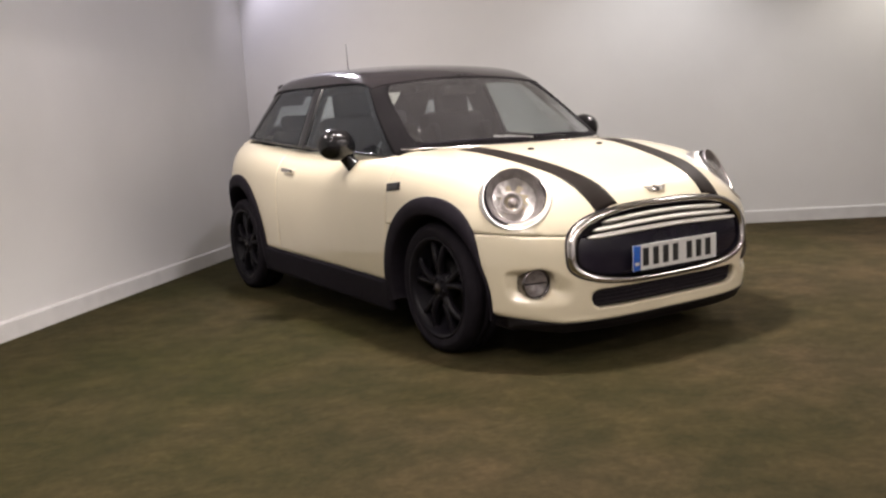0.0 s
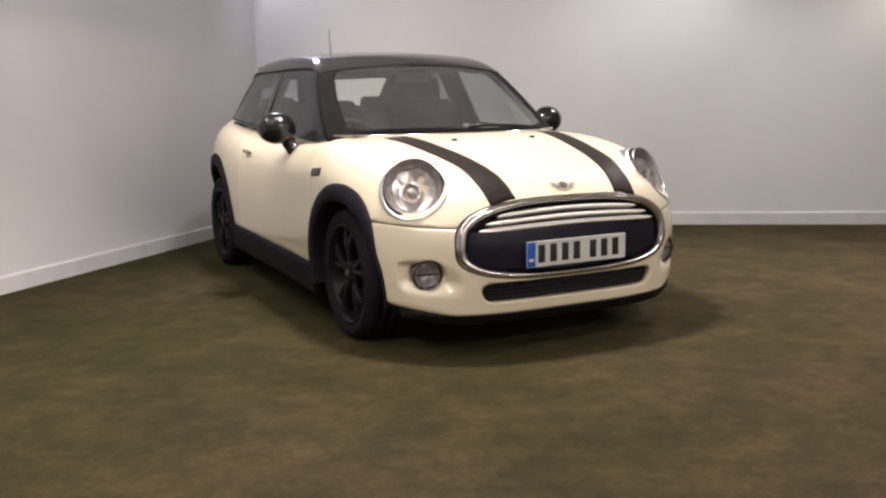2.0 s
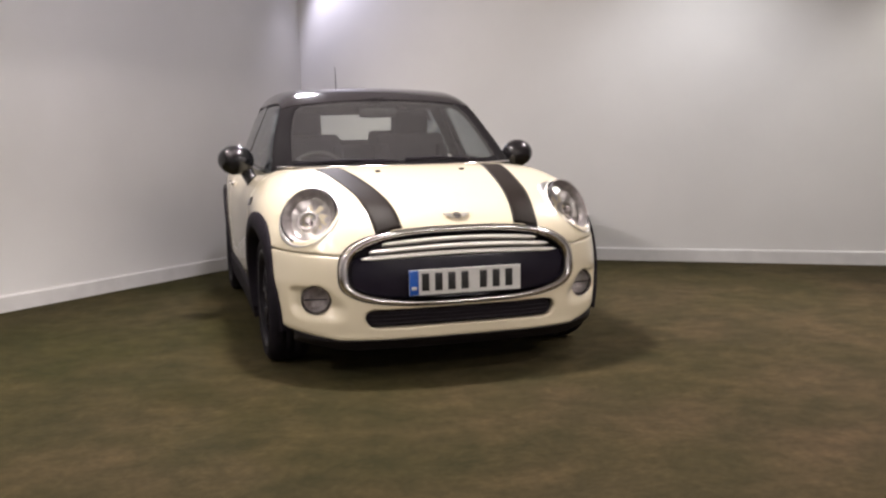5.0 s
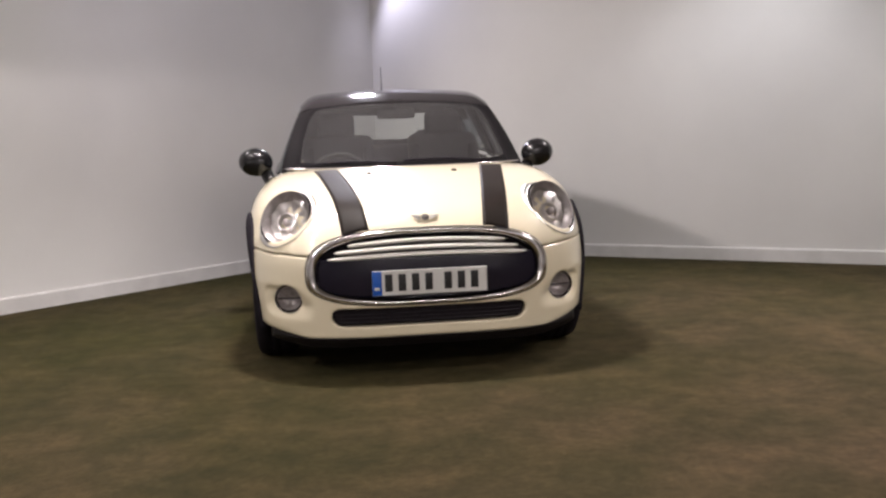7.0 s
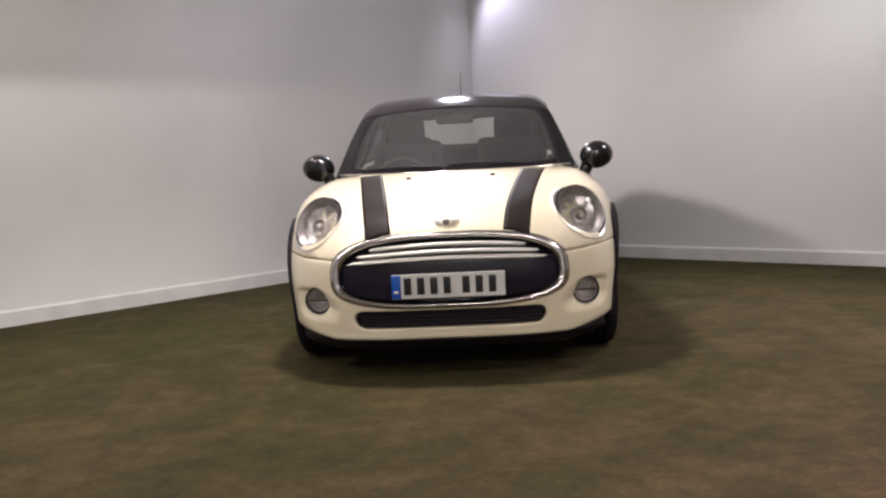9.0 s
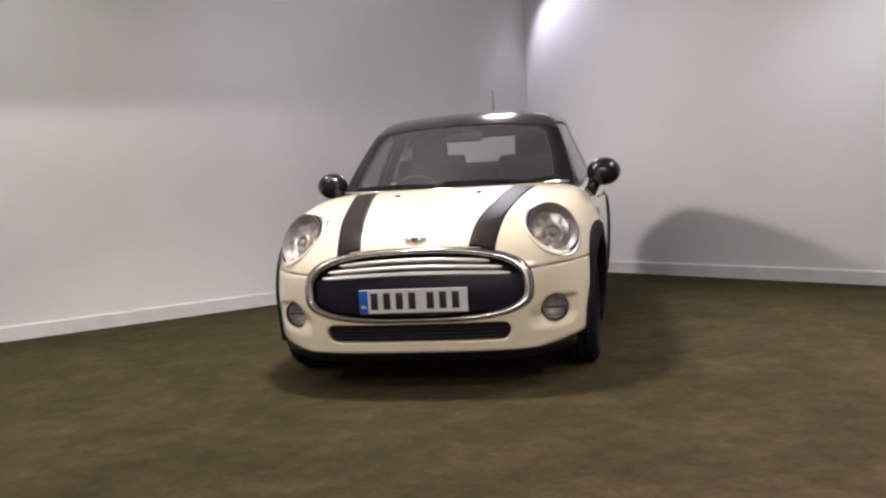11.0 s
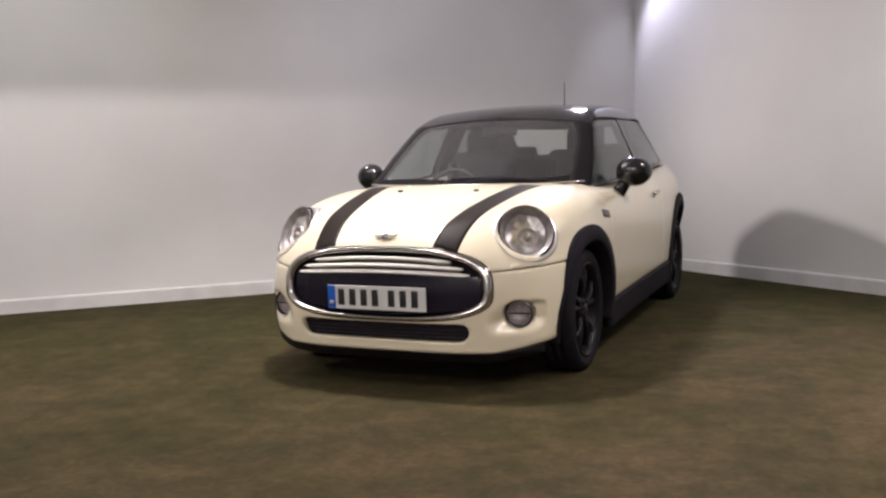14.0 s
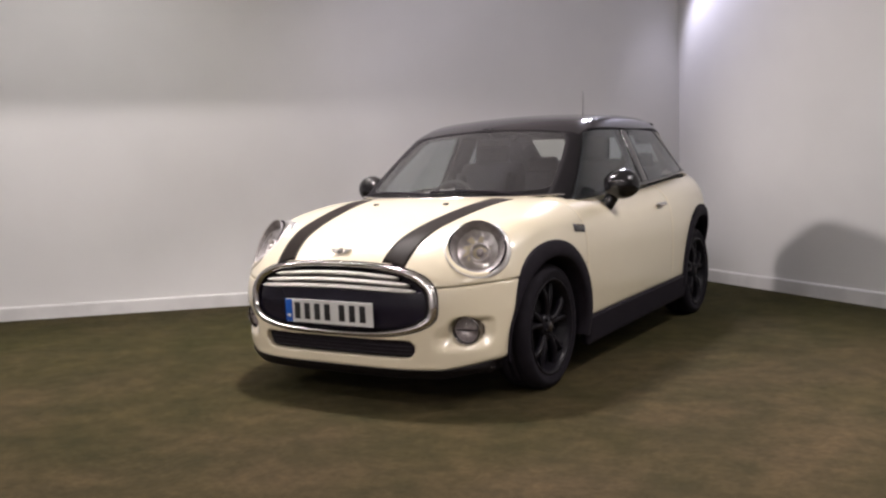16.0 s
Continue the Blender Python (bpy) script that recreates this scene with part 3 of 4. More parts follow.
# cladding round the arches: a band that lies on the body and turns into the wheel well
def arch_cladding(axle, rear=False):
    n = 56
    a = np.radians(np.linspace(-11, 193, n))
    rows = []
    thin = 0.0 if rear else 0.90 * np.exp(-(np.maximum(np.degrees(a) - 21, 0) / 25) ** 2)  # the front limb is slimmer
    for share, lift in ((1.02, -0.004), (1.0, 0.008), (0.89, 0.014), (0.4, 0.016), (0.1, 0.014), (0.0, 0.006)):
        r = 0.370 + 0.080 * share * (1 - thin)
        y, z = axle - 0.016 * (not rear) - r * np.cos(a), HUB_Z + r * np.sin(a)
        p = on_side(body_outer, y, np.maximum(z, 0.16), lift)
        p[:, 2] = np.where(z < 0.16, z, p[:, 2])
        rows.append(p)
    q = rows[-1].copy()
    q[:, 0] -= 0.05
    rows.append(q)
    q = q.copy()
    q[:, 0] = 0.52
    rows.append(q)
    v = np.concatenate(rows)
    return v, [tuple(reversed(t)) for t in grid_faces(len(rows), n)]


def sill_cladding():
    def fu(u, v):
        return -0.77 + u * (0.925 + 0.77), 0.155 + v * 0.155
    shape = panel(body_outer, on_side, fu, 10, 60, 0.012, 0.05)
    return shape


def lip():
    def fu(u, v):
        x = (u * 2 - 1) * 0.74
        return x, 0.176 + 0.047 * v + 0.05 * np.clip((np.abs(x) - 0.55) / 0.3, 0, 1)
    return panel(body_outer, on_front, fu, 10, 80, -0.006, 0.06)


sill = sill_cladding()
arch_f, arch_r = arch_cladding(AXLE_F), arch_cladding(AXLE_R, True)
for flip in (False, True):
    for name, shape in (("arch_cladding", arch_f), ("arch_cladding", arch_r), ("sill_cladding", sill)):
        part(name, mirrored(shape) if flip else shape, PLASTIC, car, "matt black plastic cladding")
part("front_lip", lip(), LIP_GREY, car, "dark plastic lip under the bumper")


def underbody():
    return box_bm(1.36, 3.3, 0.10, (0, 0.05, 0.22), 0.02)


part("underbody", underbody(), DARK_MESH, car)
# unseen block, added to keep lamp light off the turf under the nose
part("nose_shade_block", box_bm(0.96, 0.85, 0.06, (0, -1.27, 0.172), 0.015), DARK_MESH, car, "unseen black block, added to shade the turf under the nose")
for y0 in (AXLE_F, AXLE_R):
    for s in (1, -1):
        part("wheel_well", box_bm(0.02, 0.86, 0.50, (s * 0.50, y0, 0.47), 0.005), DARK_MESH, car)


# glass and pillars
def belt(y):
    return 0.925 + 0.036 * (y + 0.6)


def rail(y):
    return 1.315 - 0.10 * np.maximum(0, y - 0.7) ** 2 - 0.05 * np.maximum(0, -y)


def a_line(z):
    """The y of the windscreen pillar's rear edge."""
    return -0.64 + 1.28 * (z - 0.93)


def side_patch(y0, y1, z0=None, z1=None):
    """A patch of the flank between two slanted lines y0(z), y1(z), from the belt to the roof rail."""
    def fu(u, v):
        zz = 0.93 + v * 0.38
        ya, yb = y0(zz), y1(zz)
        y = ya + u * (yb - ya)
        lo = belt(y) if z0 is None else z0(y)
        hi = rail(y) if z1 is None else z1(y)
        return y, lo + v * (hi - lo)
    return fu


b_front = lambda z: 0.36 + 0.05 * (z - 0.93)
b_rear = lambda z: 0.46 + 0.05 * (z - 0.93)
c_front = lambda z: 1.42 - 1.02 * (z - 0.93)
c_rear = lambda z: 1.58 - 1.10 * (z - 0.93)
a_front = lambda z: -0.77 + 1.44 * (z - 0.93)
pillar_a = panel(cabin_outer, on_side, side_patch(a_front, a_line), 16, 6, 0.004, 0.03)
pillar_b = panel(cabin_outer, on_side, side_patch(b_front, b_rear), 16, 5, 0.0015, 0.03)
pillar_c = panel(cabin_outer, on_side, side_patch(c_front, c_rear), 16, 8, 0.0015, 0.03)
glass_d = panel(cabin_outer, on_side, side_patch(a_line, b_front), 16, 24, 0.0, 0.004)
glass_q = panel(cabin_outer, on_side, side_patch(b_rear, c_front), 16, 24, 0.0, 0.004)
rail_p = panel(cabin_outer, on_side, side_patch(lambda z: -0.25 + 0 * z, lambda z: 1.16 + 0 * z, lambda y: rail(y) - 0.004, lambda y: rail(y) + 0.035), 5, 40, 0.002, 0.03)
trim = panel(cabin_outer, on_side, side_patch(lambda z: -0.66 + 0 * z, lambda z: 1.55 + 0 * z, lambda y: belt(y) - 0.008, lambda y: belt(y) + 0.003), 4, 60, 0.008, 0.02)
for flip in (False, True):
    m = mirrored if flip else (lambda s: s)
    part("windscreen_pillar", m(pillar_a), PILLAR_BLACK, car, "matt black pillar")
    part("door_pillar", m(pillar_b), BLACK_GLOSS, car, "gloss black pillar")
    part("rear_pillar", m(pillar_c), BLACK_GLOSS, car, "gloss black pillar")
    part("roof_rail", m(rail_p), PILLAR_BLACK, car)
    part("belt_trim", m(trim), BLACK_GLOSS, car, "thin gloss black trim strip")
    for name, g, tint in (("door_window", glass_d, SIDE_GLASS), ("quarter_window", glass_q, QUARTER_GLASS)):
        part(name, m(g), tint, car, "tinted side window glass")


def screen_fu(u, v):
    """The windscreen, from one pillar to the other, in (x, z)."""
    z = 0.94 + 0.392 * v
    w = 0.685 - 0.165 * v
    return (u * 2 - 1) * w, z + 0.006 * (1 - (u * 2 - 1) ** 2)


def on_screen(f, x, z, lift=0.0):
    return on_front(f, x, z, lift)


screen = part("windscreen", panel(cabin_outer, on_screen, screen_fu, 24, 40, 0.001, 0.004), WINDOW, car, "clear curved windscreen")


def frit_band():
    """The black printed border of the windscreen, a thin sheet on the glass's outer edge, its inner corners rounded."""
    n = 40
    line = [(q, 0.0) for q in np.linspace(0, 1, n)] + [(1.0, q) for q in np.linspace(0, 1, n)[1:]] + [(q, 1.0) for q in np.linspace(1, 0, n)[1:]] + [(0.0, q) for q in np.linspace(1, 0, n)[1:-1]]
    u, v = np.array(line).T
    e = 7.0
    du, dv = (u - 0.5) * 2, (v - 0.5) * 2
    reach = (np.abs(du) ** e + np.abs(dv) ** e) ** (1 / e)
    iu, iv = 0.5 + 0.5 * du / reach * 0.972, 0.5 + 0.5 * dv / reach * np.where(dv < 0, 0.83, 0.91)
    rows = []
    ou, ov = 0.5 + (u - 0.5) * 1.012, 0.5 + (v - 0.5) * 0.985
    for a, b, lift in ((ou, ov, -0.008), (ou, ov, 0.0028), (iu, iv, 0.0028), (iu, iv, 0.0012)):
        x, z = screen_fu(a, b)
        rows.append(on_screen(cabin_outer, x, z, lift))
    return np.concatenate(rows), grid_faces(len(rows), len(u), True)


part("frit", frit_band(), FRIT, screen, "black printed border", False)


def rear_glass():
    u, v = np.meshgrid(np.linspace(-1, 1, 24), np.linspace(0, 1, 12))
    x, z = (u * (0.56 - 0.10 * v)).ravel(), (1.0 + 0.29 * v).ravel()
    o = np.stack([x, np.full(len(x), 2.0), z], 1)
    p = cast(cabin_outer, o, (0, -1, 0), 1.5, 200)
    return p, grid_faces(12, 24)


part("rear_window", rear_glass(), REAR_GLASS, car, "rear window glass")


def roof_shape():
    """The roof panel: top projection inside a rounded outline, with a turned-down rim."""
    rows, cols = 60, 44
    t, s = np.meshgrid(np.linspace(0, 1, rows), np.linspace(-1, 1, cols), indexing="ij")
    wide = 0.575 + 0.02 * np.sin(np.pi * t)
    x = (s * wide)
    y = -0.262 + 0.12 * x ** 2 + t * (1.46 - 0.72 * x ** 2 + 0.262 - 0.12 * x ** 2)
    p = on_top(cabin_outer, x.ravel(), y.ravel(), 0.008)
    n = len(p)
    g = gradient(cabin_outer, p)
    g /= np.linalg.norm(g, axis=1)[:, None]
    low = p - g * 0.022
    q = grid_faces(rows, cols)
    f = [tuple(reversed(a)) for a in q] + [tuple(i + n for i in a) for a in q]
    rim = list(range(cols)) + [r * cols + cols - 1 for r in range(1, rows)]
    rim += [(rows - 1) * cols + c for c in range(cols - 2, -1, -1)] + [r * cols for r in range(rows - 2, 0, -1)]
    k = len(rim)  # the turned-down rim has its own corners, for a crisp edge
    f += [(2 * n + (i + 1) % k, 2 * n + k + (i + 1) % k, 2 * n + k + i, 2 * n + i) for i in range(k)]
    return np.concatenate([p, low, p[rim], low[rim]]), f


part("roof", roof_shape(), ROOF_BLACK, car, "gloss black roof panel")


def spoiler_shape():
    """A wedge that carries the roof line on past the rear window, with rounded ends."""
    rows, cols = 12, 33
    t, s = np.meshgrid(np.linspace(0, 1, rows), np.linspace(-1, 1, cols), indexing="ij")
    x = s * (0.535 - 0.10 * t ** 1.5)
    y = 1.20 + t * 0.425 - 0.16 * s ** 4 * t
    z = 1.386 - 0.036 * t - 0.085 * x ** 2 - 0.012 * np.abs(s) ** 6
    top = np.stack([x, y, z], -1).reshape(-1, 3)
    low = top - np.array((0, 0, 1.0)) * (0.034 - 0.016 * t.reshape(-1, 1))
    n, q = rows * cols, grid_faces(rows, cols)
    f = [tuple(reversed(a)) for a in q] + [tuple(i + n for i in a) for a in q]
    rim = list(range(cols)) + [r * cols + cols - 1 for r in range(1, rows)]
    rim += [(rows - 1) * cols + c for c in range(cols - 2, -1, -1)] + [r * cols for r in range(rows - 2, 0, -1)]
    f += [(rim[(i + 1) % len(rim)], rim[(i + 1) % len(rim)] + n, rim[i] + n, rim[i]) for i in range(len(rim))]
    return np.concatenate([top, low]), f


part("roof_spoiler", spoiler_shape(), ROOF_BLACK, car, "gloss black roof spoiler")
part("aerial", joined(tube([(0, 1.19, 1.385), (0, 1.21, 1.425)], [0.022, 0.012], 12), tube([(0, 1.21, 1.42), (0, 1.225, 1.625)], [0.004, 0.0022], 8)), BLACK_GLOSS, car, "thin black rod aerial")

# bonnet stripes
def stripe_fu(u, v):
    y = -1.815 + v * 0.86
    t = (y + 1.81) / 0.84
    inner, outer = 0.262 + 0.126 * t, 0.384 + 0.126 * t
    return inner + u * (outer - inner), y


stripe = panel(body_outer, on_top, stripe_fu, 60, 8, 0.0012, 0.003)
for flip in (False, True):
    part("bonnet_stripe", mirrored(stripe) if flip else stripe, STRIPE, car, "black film stripe on the bonnet")


# grille
def oval(grow, n=160, wide=0.0):
    a = np.linspace(0, 2 * np.pi, n, endpoint=False)
    c, s = np.cos(a), np.sin(a)
    e = 2 / np.where(s > 0, *GRILLE_BEND)
    if grow < 0:
        grow = grow * (1 + wide * (0.85 * c * c - 0.12 * np.abs(s)))
    return (GRILLE_A + grow) * np.sign(c) * np.abs(c) ** e, GRILLE_Z + (np.where(s > 0, *GRILLE_B) + grow) * np.sign(s) * np.abs(s) ** e


def oval_half(z, grow):
    e, b = np.where(z > GRILLE_Z, *GRILLE_BEND), np.where(z > GRILLE_Z, *GRILLE_B)
    return (GRILLE_A + grow) * np.maximum(1 - (np.abs(z - GRILLE_Z) / (b + grow)) ** e, 0.0) ** (1 / e)


def band(f, where, outlines):
    """A closed band through outlines given as (a, b, lift), projected on the surface f."""
    rows = [where(f, a, b, lift) for a, b, lift in outlines]
    return np.concatenate(rows), grid_faces(len(rows), len(rows[0]), True)


def grille_ring(sizes):
    return band(body_outer, on_front, [(*oval(g, wide=1.0), lift) for g, lift in sizes])


grille = part("grille", band(body_outer, on_front, [(*oval(g), -0.045) for g in (-0.010, -0.05, -0.09, -0.125)]), DARK_MESH, car, "dark recessed grille")
part("ring", grille_ring([(0.003, -0.004), (0.001, 0.009), (-0.005, 0.015), (-0.012, 0.014), (-0.018, 0.007), (-0.020, -0.02)]), CHROME, grille, "chrome oval grille surround")
part("gasket", grille_ring([(0.009, -0.003), (0.008, 0.003), (0.002, 0.004), (-0.002, -0.004)]), PLASTIC, grille, "thin black gasket")
part("grille_wall", grille_ring([(-0.024, 0.0), (-0.012, -0.047)]), DARK_MESH, grille)


def blade(height, w, bow):
    """A bright bar with a rounded, slightly upturned face, bowed with the ring; w is half its length, bow how far its ends drop."""
    n = 56
    x = np.linspace(-w, w, n)
    z = height - bow * (x / w) ** 2
    share = np.sqrt(np.maximum(1 - (np.abs(x) / (w + 0.003)) ** 16, 0.05))
    rows = []
    for up, lift in ((-0.0105, -0.025), (-0.0100, 0.004), (-0.0075, 0.008), (-0.002, 0.006), (0.0080, -0.003), (0.0105, -0.012), (0.0100, -0.030)):
        p = on_front(body_outer, x, z, lift)
        p[:, 2] += up * share
        rows.append(p)
    k = len(rows)
    v = np.concatenate(rows)
    f = grid_faces(k, n) + [((k - 1) * n + i, (k - 1) * n + i + 1, i + 1, i) for i in range(n - 1)]
    f += [tuple(r * n for r in range(k)), tuple(r * n + n - 1 for r in range(k - 1, -1, -1))]
    return v, f


for height, w, bow in ((0.604, 0.455, 0.014), (0.635, 0.420, 0.016), (0.667, 0.362, 0.017)):
    part("slat", blade(height, w, bow), SLAT_CHROME, grille, "chrome grille bar")


def lower_panel_fu(u, v):
    z = 0.399 + v * 0.200
    return (u * 2 - 1) * oval_half(z, -0.027), z


part("lower_panel", panel(body_outer, on_front, lower_panel_fu, 14, 60, -0.012, 0.01), GRILLE_BLACK, grille, "gloss black lower grille panel")

plate = part("number_plate", box_bm(0.520, 0.006, 0.113, (0, -1.903, 0.480), 0.0025), PLATE_WHITE, car, "white number plate with dark bars and a blue band", False)
part("bracket", box_bm(0.40, 0.022, 0.07, (0, -1.889, 0.48), 0.003), PLASTIC, plate)
part("band", box_bm(0.042, 0.002, 0.109, (-0.2385, -1.9065, 0.480), 0.0005), PLATE_BLUE, plate, "blue band")
part("band_mark", box_bm(0.024, 0.001, 0.014, (-0.2385, -1.908, 0.455)), PLATE_WHITE, plate)
for k in range(7):
    x = -0.186 + k * 0.0605 + (0.026 if k > 3 else 0)
    part("bar", box_bm(0.034, 0.002, 0.078, (x, -1.9066, 0.481), 0.0006), PLATE_BAR, plate, "dark bar")


# lower intake
def slot_fu(u, v):
    z = 0.278 + v * 0.085
    return (u * 2 - 1) * (0.457 - 0.22 * (0.363 - z)), z


intake = part("lower_intake", panel(body_outer, on_front, slot_fu, 8, 60, -0.030, 0.01), DARK_MESH, car, "black lower air intake")
for z in (0.293, 0.311, 0.329, 0.347):
    w = 0.445 - 0.22 * (0.360 - z)
    x = np.linspace(-w, w, 40)
    part("intake_bar", tube(on_front(body_outer, x, np.full(40, z), -0.024), 0.003, 6), DARK_MESH, intake)


# round lamps: everything is laid out on discs about an axis
def disc_points(at, way, radii, n, mirror=1.0):
    way = Vector(way)
    e1 = way.cross(Vector((0, 0, 1))).normalized()
    e2 = e1.cross(way).normalized()
    out = []
    for r in radii:
        r1, r2 = r if isinstance(r, tuple) else (r, r)
        for k in range(n):
            a = 2 * math.pi * k / n
            out.append(Vector(at) + e1 * (r1 * math.cos(a)) + e2 * (r2 * math.sin(a)))
    return np.array([tuple(p) for p in out])


def lamp_layer(f, at, way, rings, n=48, centre=False, flat=()):
    """Rings of (radius, lift) cast along the axis onto the body; flat draws a ring towards the lamp's own plane."""
    way = np.array(way)
    face = cast(f, np.array([at + way * 0.3]), -way, 0.6, 200)[0]
    rows = []
    for i, (r, lift) in enumerate(rings):
        p = cast(f, disc_points(at, way, [r], n) + way * 0.3, -way, 0.6, 120)
        share = flat[i] if flat else 0.0
        deep = (p - face) @ way
        rows.append(raised(f, p, lift) * (1 - share) + (p - deep[:, None] * way * 0.75 + way * (lift - 0.012)) * share)
    v = np.concatenate(rows)
    faces = grid_faces(len(rows), n, True)
    if centre:
        faces.append(tuple((len(rows) - 1) * n + k for k in range(n)))
    return v, [tuple(reversed(q)) for q in faces]


def lamp_depth(at, way, rings, n=48, centre=False):
    """Rings of (radius, depth along the axis), for what lies inside a lamp."""
    rows = [disc_points(np.array(at) + np.array(way) * d, way, [r], n) for r, d in rings]
    v = np.concatenate(rows)
    faces = grid_faces(len(rows), n, True)
    if centre:
        faces.append(tuple((len(rows) - 1) * n + k for k in range(n)))
    return v, [tuple(reversed(q)) for q in faces]


def faceted_bowl(at, way):
    """A reflector bowl of flat facets, stepped in and out by turns."""
    n, rng = 22, random.Random(5)
    rings = [(0.1405, -0.004), (0.137, -0.022), (0.112, -0.040), (0.080, -0.054), (0.045, -0.062)]
    rows = []
    for i, (r, d) in enumerate(rings):
        p = disc_points(np.array(at), way, [(r * 0.91, r * 0.97)], n)
        rows.append(p + np.array(way) * np.array([d + (rng.uniform(-0.011, 0.011) if i > 1 else 0.0) for _ in range(n)])[:, None])
    v = np.concatenate(rows)
    f = []
    for a, b, c, d in grid_faces(len(rows), n, True):
        f += [(a, b, c), (a, c, d)]
    f.append(tuple((len(rows) - 1) * n + k for k in range(n)))
    return v, [tuple(reversed(t)) for t in f]


fog_silver = material("fog_reflector", (0.46, 0.42, 0.42), 0.35, 0.5, second=(0.30, 0.27, 0.27), scale=45)
lamp_face = cast(body_outer, np.array([LAMP_AT + LAMP_WAY * 0.3]), -LAMP_WAY, 0.6, 200)[0]
for flip in (False, True):
    m = mirrored if flip else (lambda s: s)
    bowl = faceted_bowl(lamp_face, LAMP_WAY)
    lamp = part("headlight", m(bowl), REFLECTOR, car, "round clear headlight with chrome surround")
    part("bezel", m(lamp_layer(body_outer, LAMP_AT, LAMP_WAY, [((0.1537, 0.1626), -0.003), ((0.1527, 0.1615), 0.006), ((0.1464, 0.1547), 0.010), ((0.1359, 0.1444), 0.009), ((0.1307, 0.1388), 0.002), ((0.1297, 0.1376), -0.012)], flat=(0, 0, 0.3, 0.7, 0.8, 0.8))), BEZEL_CHROME, lamp, "chrome headlight surround")
    part("gasket", m(lamp_layer(body_outer, LAMP_AT, LAMP_WAY, [((0.1341, 0.1424), 0.0130), ((0.1303, 0.1383), 0.0145), ((0.1250, 0.1325), 0.0120)], flat=(0.75, 0.8, 0.8))), PLASTIC, lamp, "thin black gasket")
    part("surround", m(lamp_depth(lamp_face, LAMP_WAY, [((0.125, 0.133), -0.008), ((0.112, 0.119), -0.018), ((0.096, 0.102), -0.032), ((0.094, 0.100), -0.048)])), LAMP_GREY, lamp, "dark grey inner rim")
    lens = part("lens", m(lamp_layer(body_outer, LAMP_AT, LAMP_WAY, [((0.1297, 0.1376), 0.003), ((0.1098, 0.1172), 0.008), ((0.0716, 0.0748), 0.012), ((0.0358, 0.0374), 0.014), ((0.0082, 0.0088), 0.0145)], centre=True, flat=(0.8,) * 5)), LENS, lamp, "clear lens")
    lens.visible_shadow = False
    low = lamp_face + np.array((0.012, 0, -0.012))
    part("projector_ring", m(lamp_depth(low, LAMP_WAY, [(0.050, -0.060), (0.047, -0.030), (0.041, -0.026), (0.036, -0.032), (0.035, -0.055)])), REFLECTOR, lamp)
    part("bulb_cap", m(lamp_depth(low, LAMP_WAY, [(0.017, -0.060), (0.017, -0.030), (0.013, -0.024), (0.004, -0.022)], 24, True)), fog_silver, lamp, "silver bulb cap")
    part("indicator", m(lamp_depth(lamp_face + np.array((0, 0, -0.078)), LAMP_WAY, [(0.0198, -0.05), (0.0187, -0.03), (0.0110, -0.022), (0.0033, -0.02)], 20, True)), REFLECTOR, lamp)

    fog = part("fog_light", m(lamp_depth(FOG_AT, FOG_WAY, [(0.068, -0.06), (0.068, 0.000), (0.066, 0.008), (0.061, 0.010), (0.058, 0.006), (0.057, -0.02)], 40)), DARK_CHROME, car, "round fog light in a dark ring")
    part("reflector", m(lamp_depth(FOG_AT, FOG_WAY, [(0.057, -0.006), (0.048, -0.026), (0.030, -0.038), (0.010, -0.042)], 32, True)), fog_silver, fog)
    lens = part("lens", m(lamp_depth(FOG_AT, FOG_WAY, [(0.0575, 0.005), (0.047, 0.012), (0.025, 0.017), (0.006, 0.018)], 32, True)), LENS, fog, "clear lens")
    lens.visible_shadow = False
    e1 = Vector(FOG_WAY).cross(Vector((0, 0, 1))).normalized()
    bar = [tuple(Vector(FOG_AT) + e1 * q + Vector(FOG_WAY) * -0.004) for q in (-0.052, 0, 0.052)]
    part("divider", m(tube(bar, 0.0030, 8)), PLASTIC, fog, "dark crossbar")
    bar = [tuple(Vector(FOG_AT) + Vector((0, 0, q)) + Vector(FOG_WAY) * -0.004) for q in (-0.052, 0.0)]
    part("divider", m(tube(bar, 0.0014, 8)), fog_silver, fog)


# emblem, washer nozzles, wipers
def emblem():
    p = on_front(body_outer, np.array([0.0]), np.array([0.752]))[0]
    g = gradient(body_outer, np.array([p]))[0]
    g /= np.linalg.norm(g)
    side, up = Vector((1, 0, 0)), Vector(g).cross(Vector((1, 0, 0))).normalized()
    up = up if up.z > 0 else -up
    at = Vector(p) + Vector(g) * 0.006
    return at, side, up, Vector(g)


e_at, e_side, e_up, e_out = emblem()


def flat_plate(outline, at, side, up, out, thick):
    n = len(outline)
    front = [at + side * a + up * b + out * thick for a, b in outline]
    back = [at + side * a + up * b for a, b in outline]
    f = [tuple(range(n)), tuple(range(2 * n - 1, n - 1, -1))] + [(i, n + i, n + (i + 1) % n, (i + 1) % n) for i in range(n)]
    return [tuple(p) for p in front + back], f


ring_line = [(0.019 * math.cos(2 * math.pi * k / 28), 0.019 * math.sin(2 * math.pi * k / 28)) for k in range(28)]
badge = part("emblem", flat_plate(ring_line, e_at, e_side, e_up, e_out, 0.005), CHROME, car, "chrome winged round emblem")
part("disc", flat_plate([(a * 0.78, b * 0.78) for a, b in ring_line], e_at + e_out * 0.003, e_side, e_up, e_out, 0.0035), EMBLEM_DARK, badge, "dark disc")
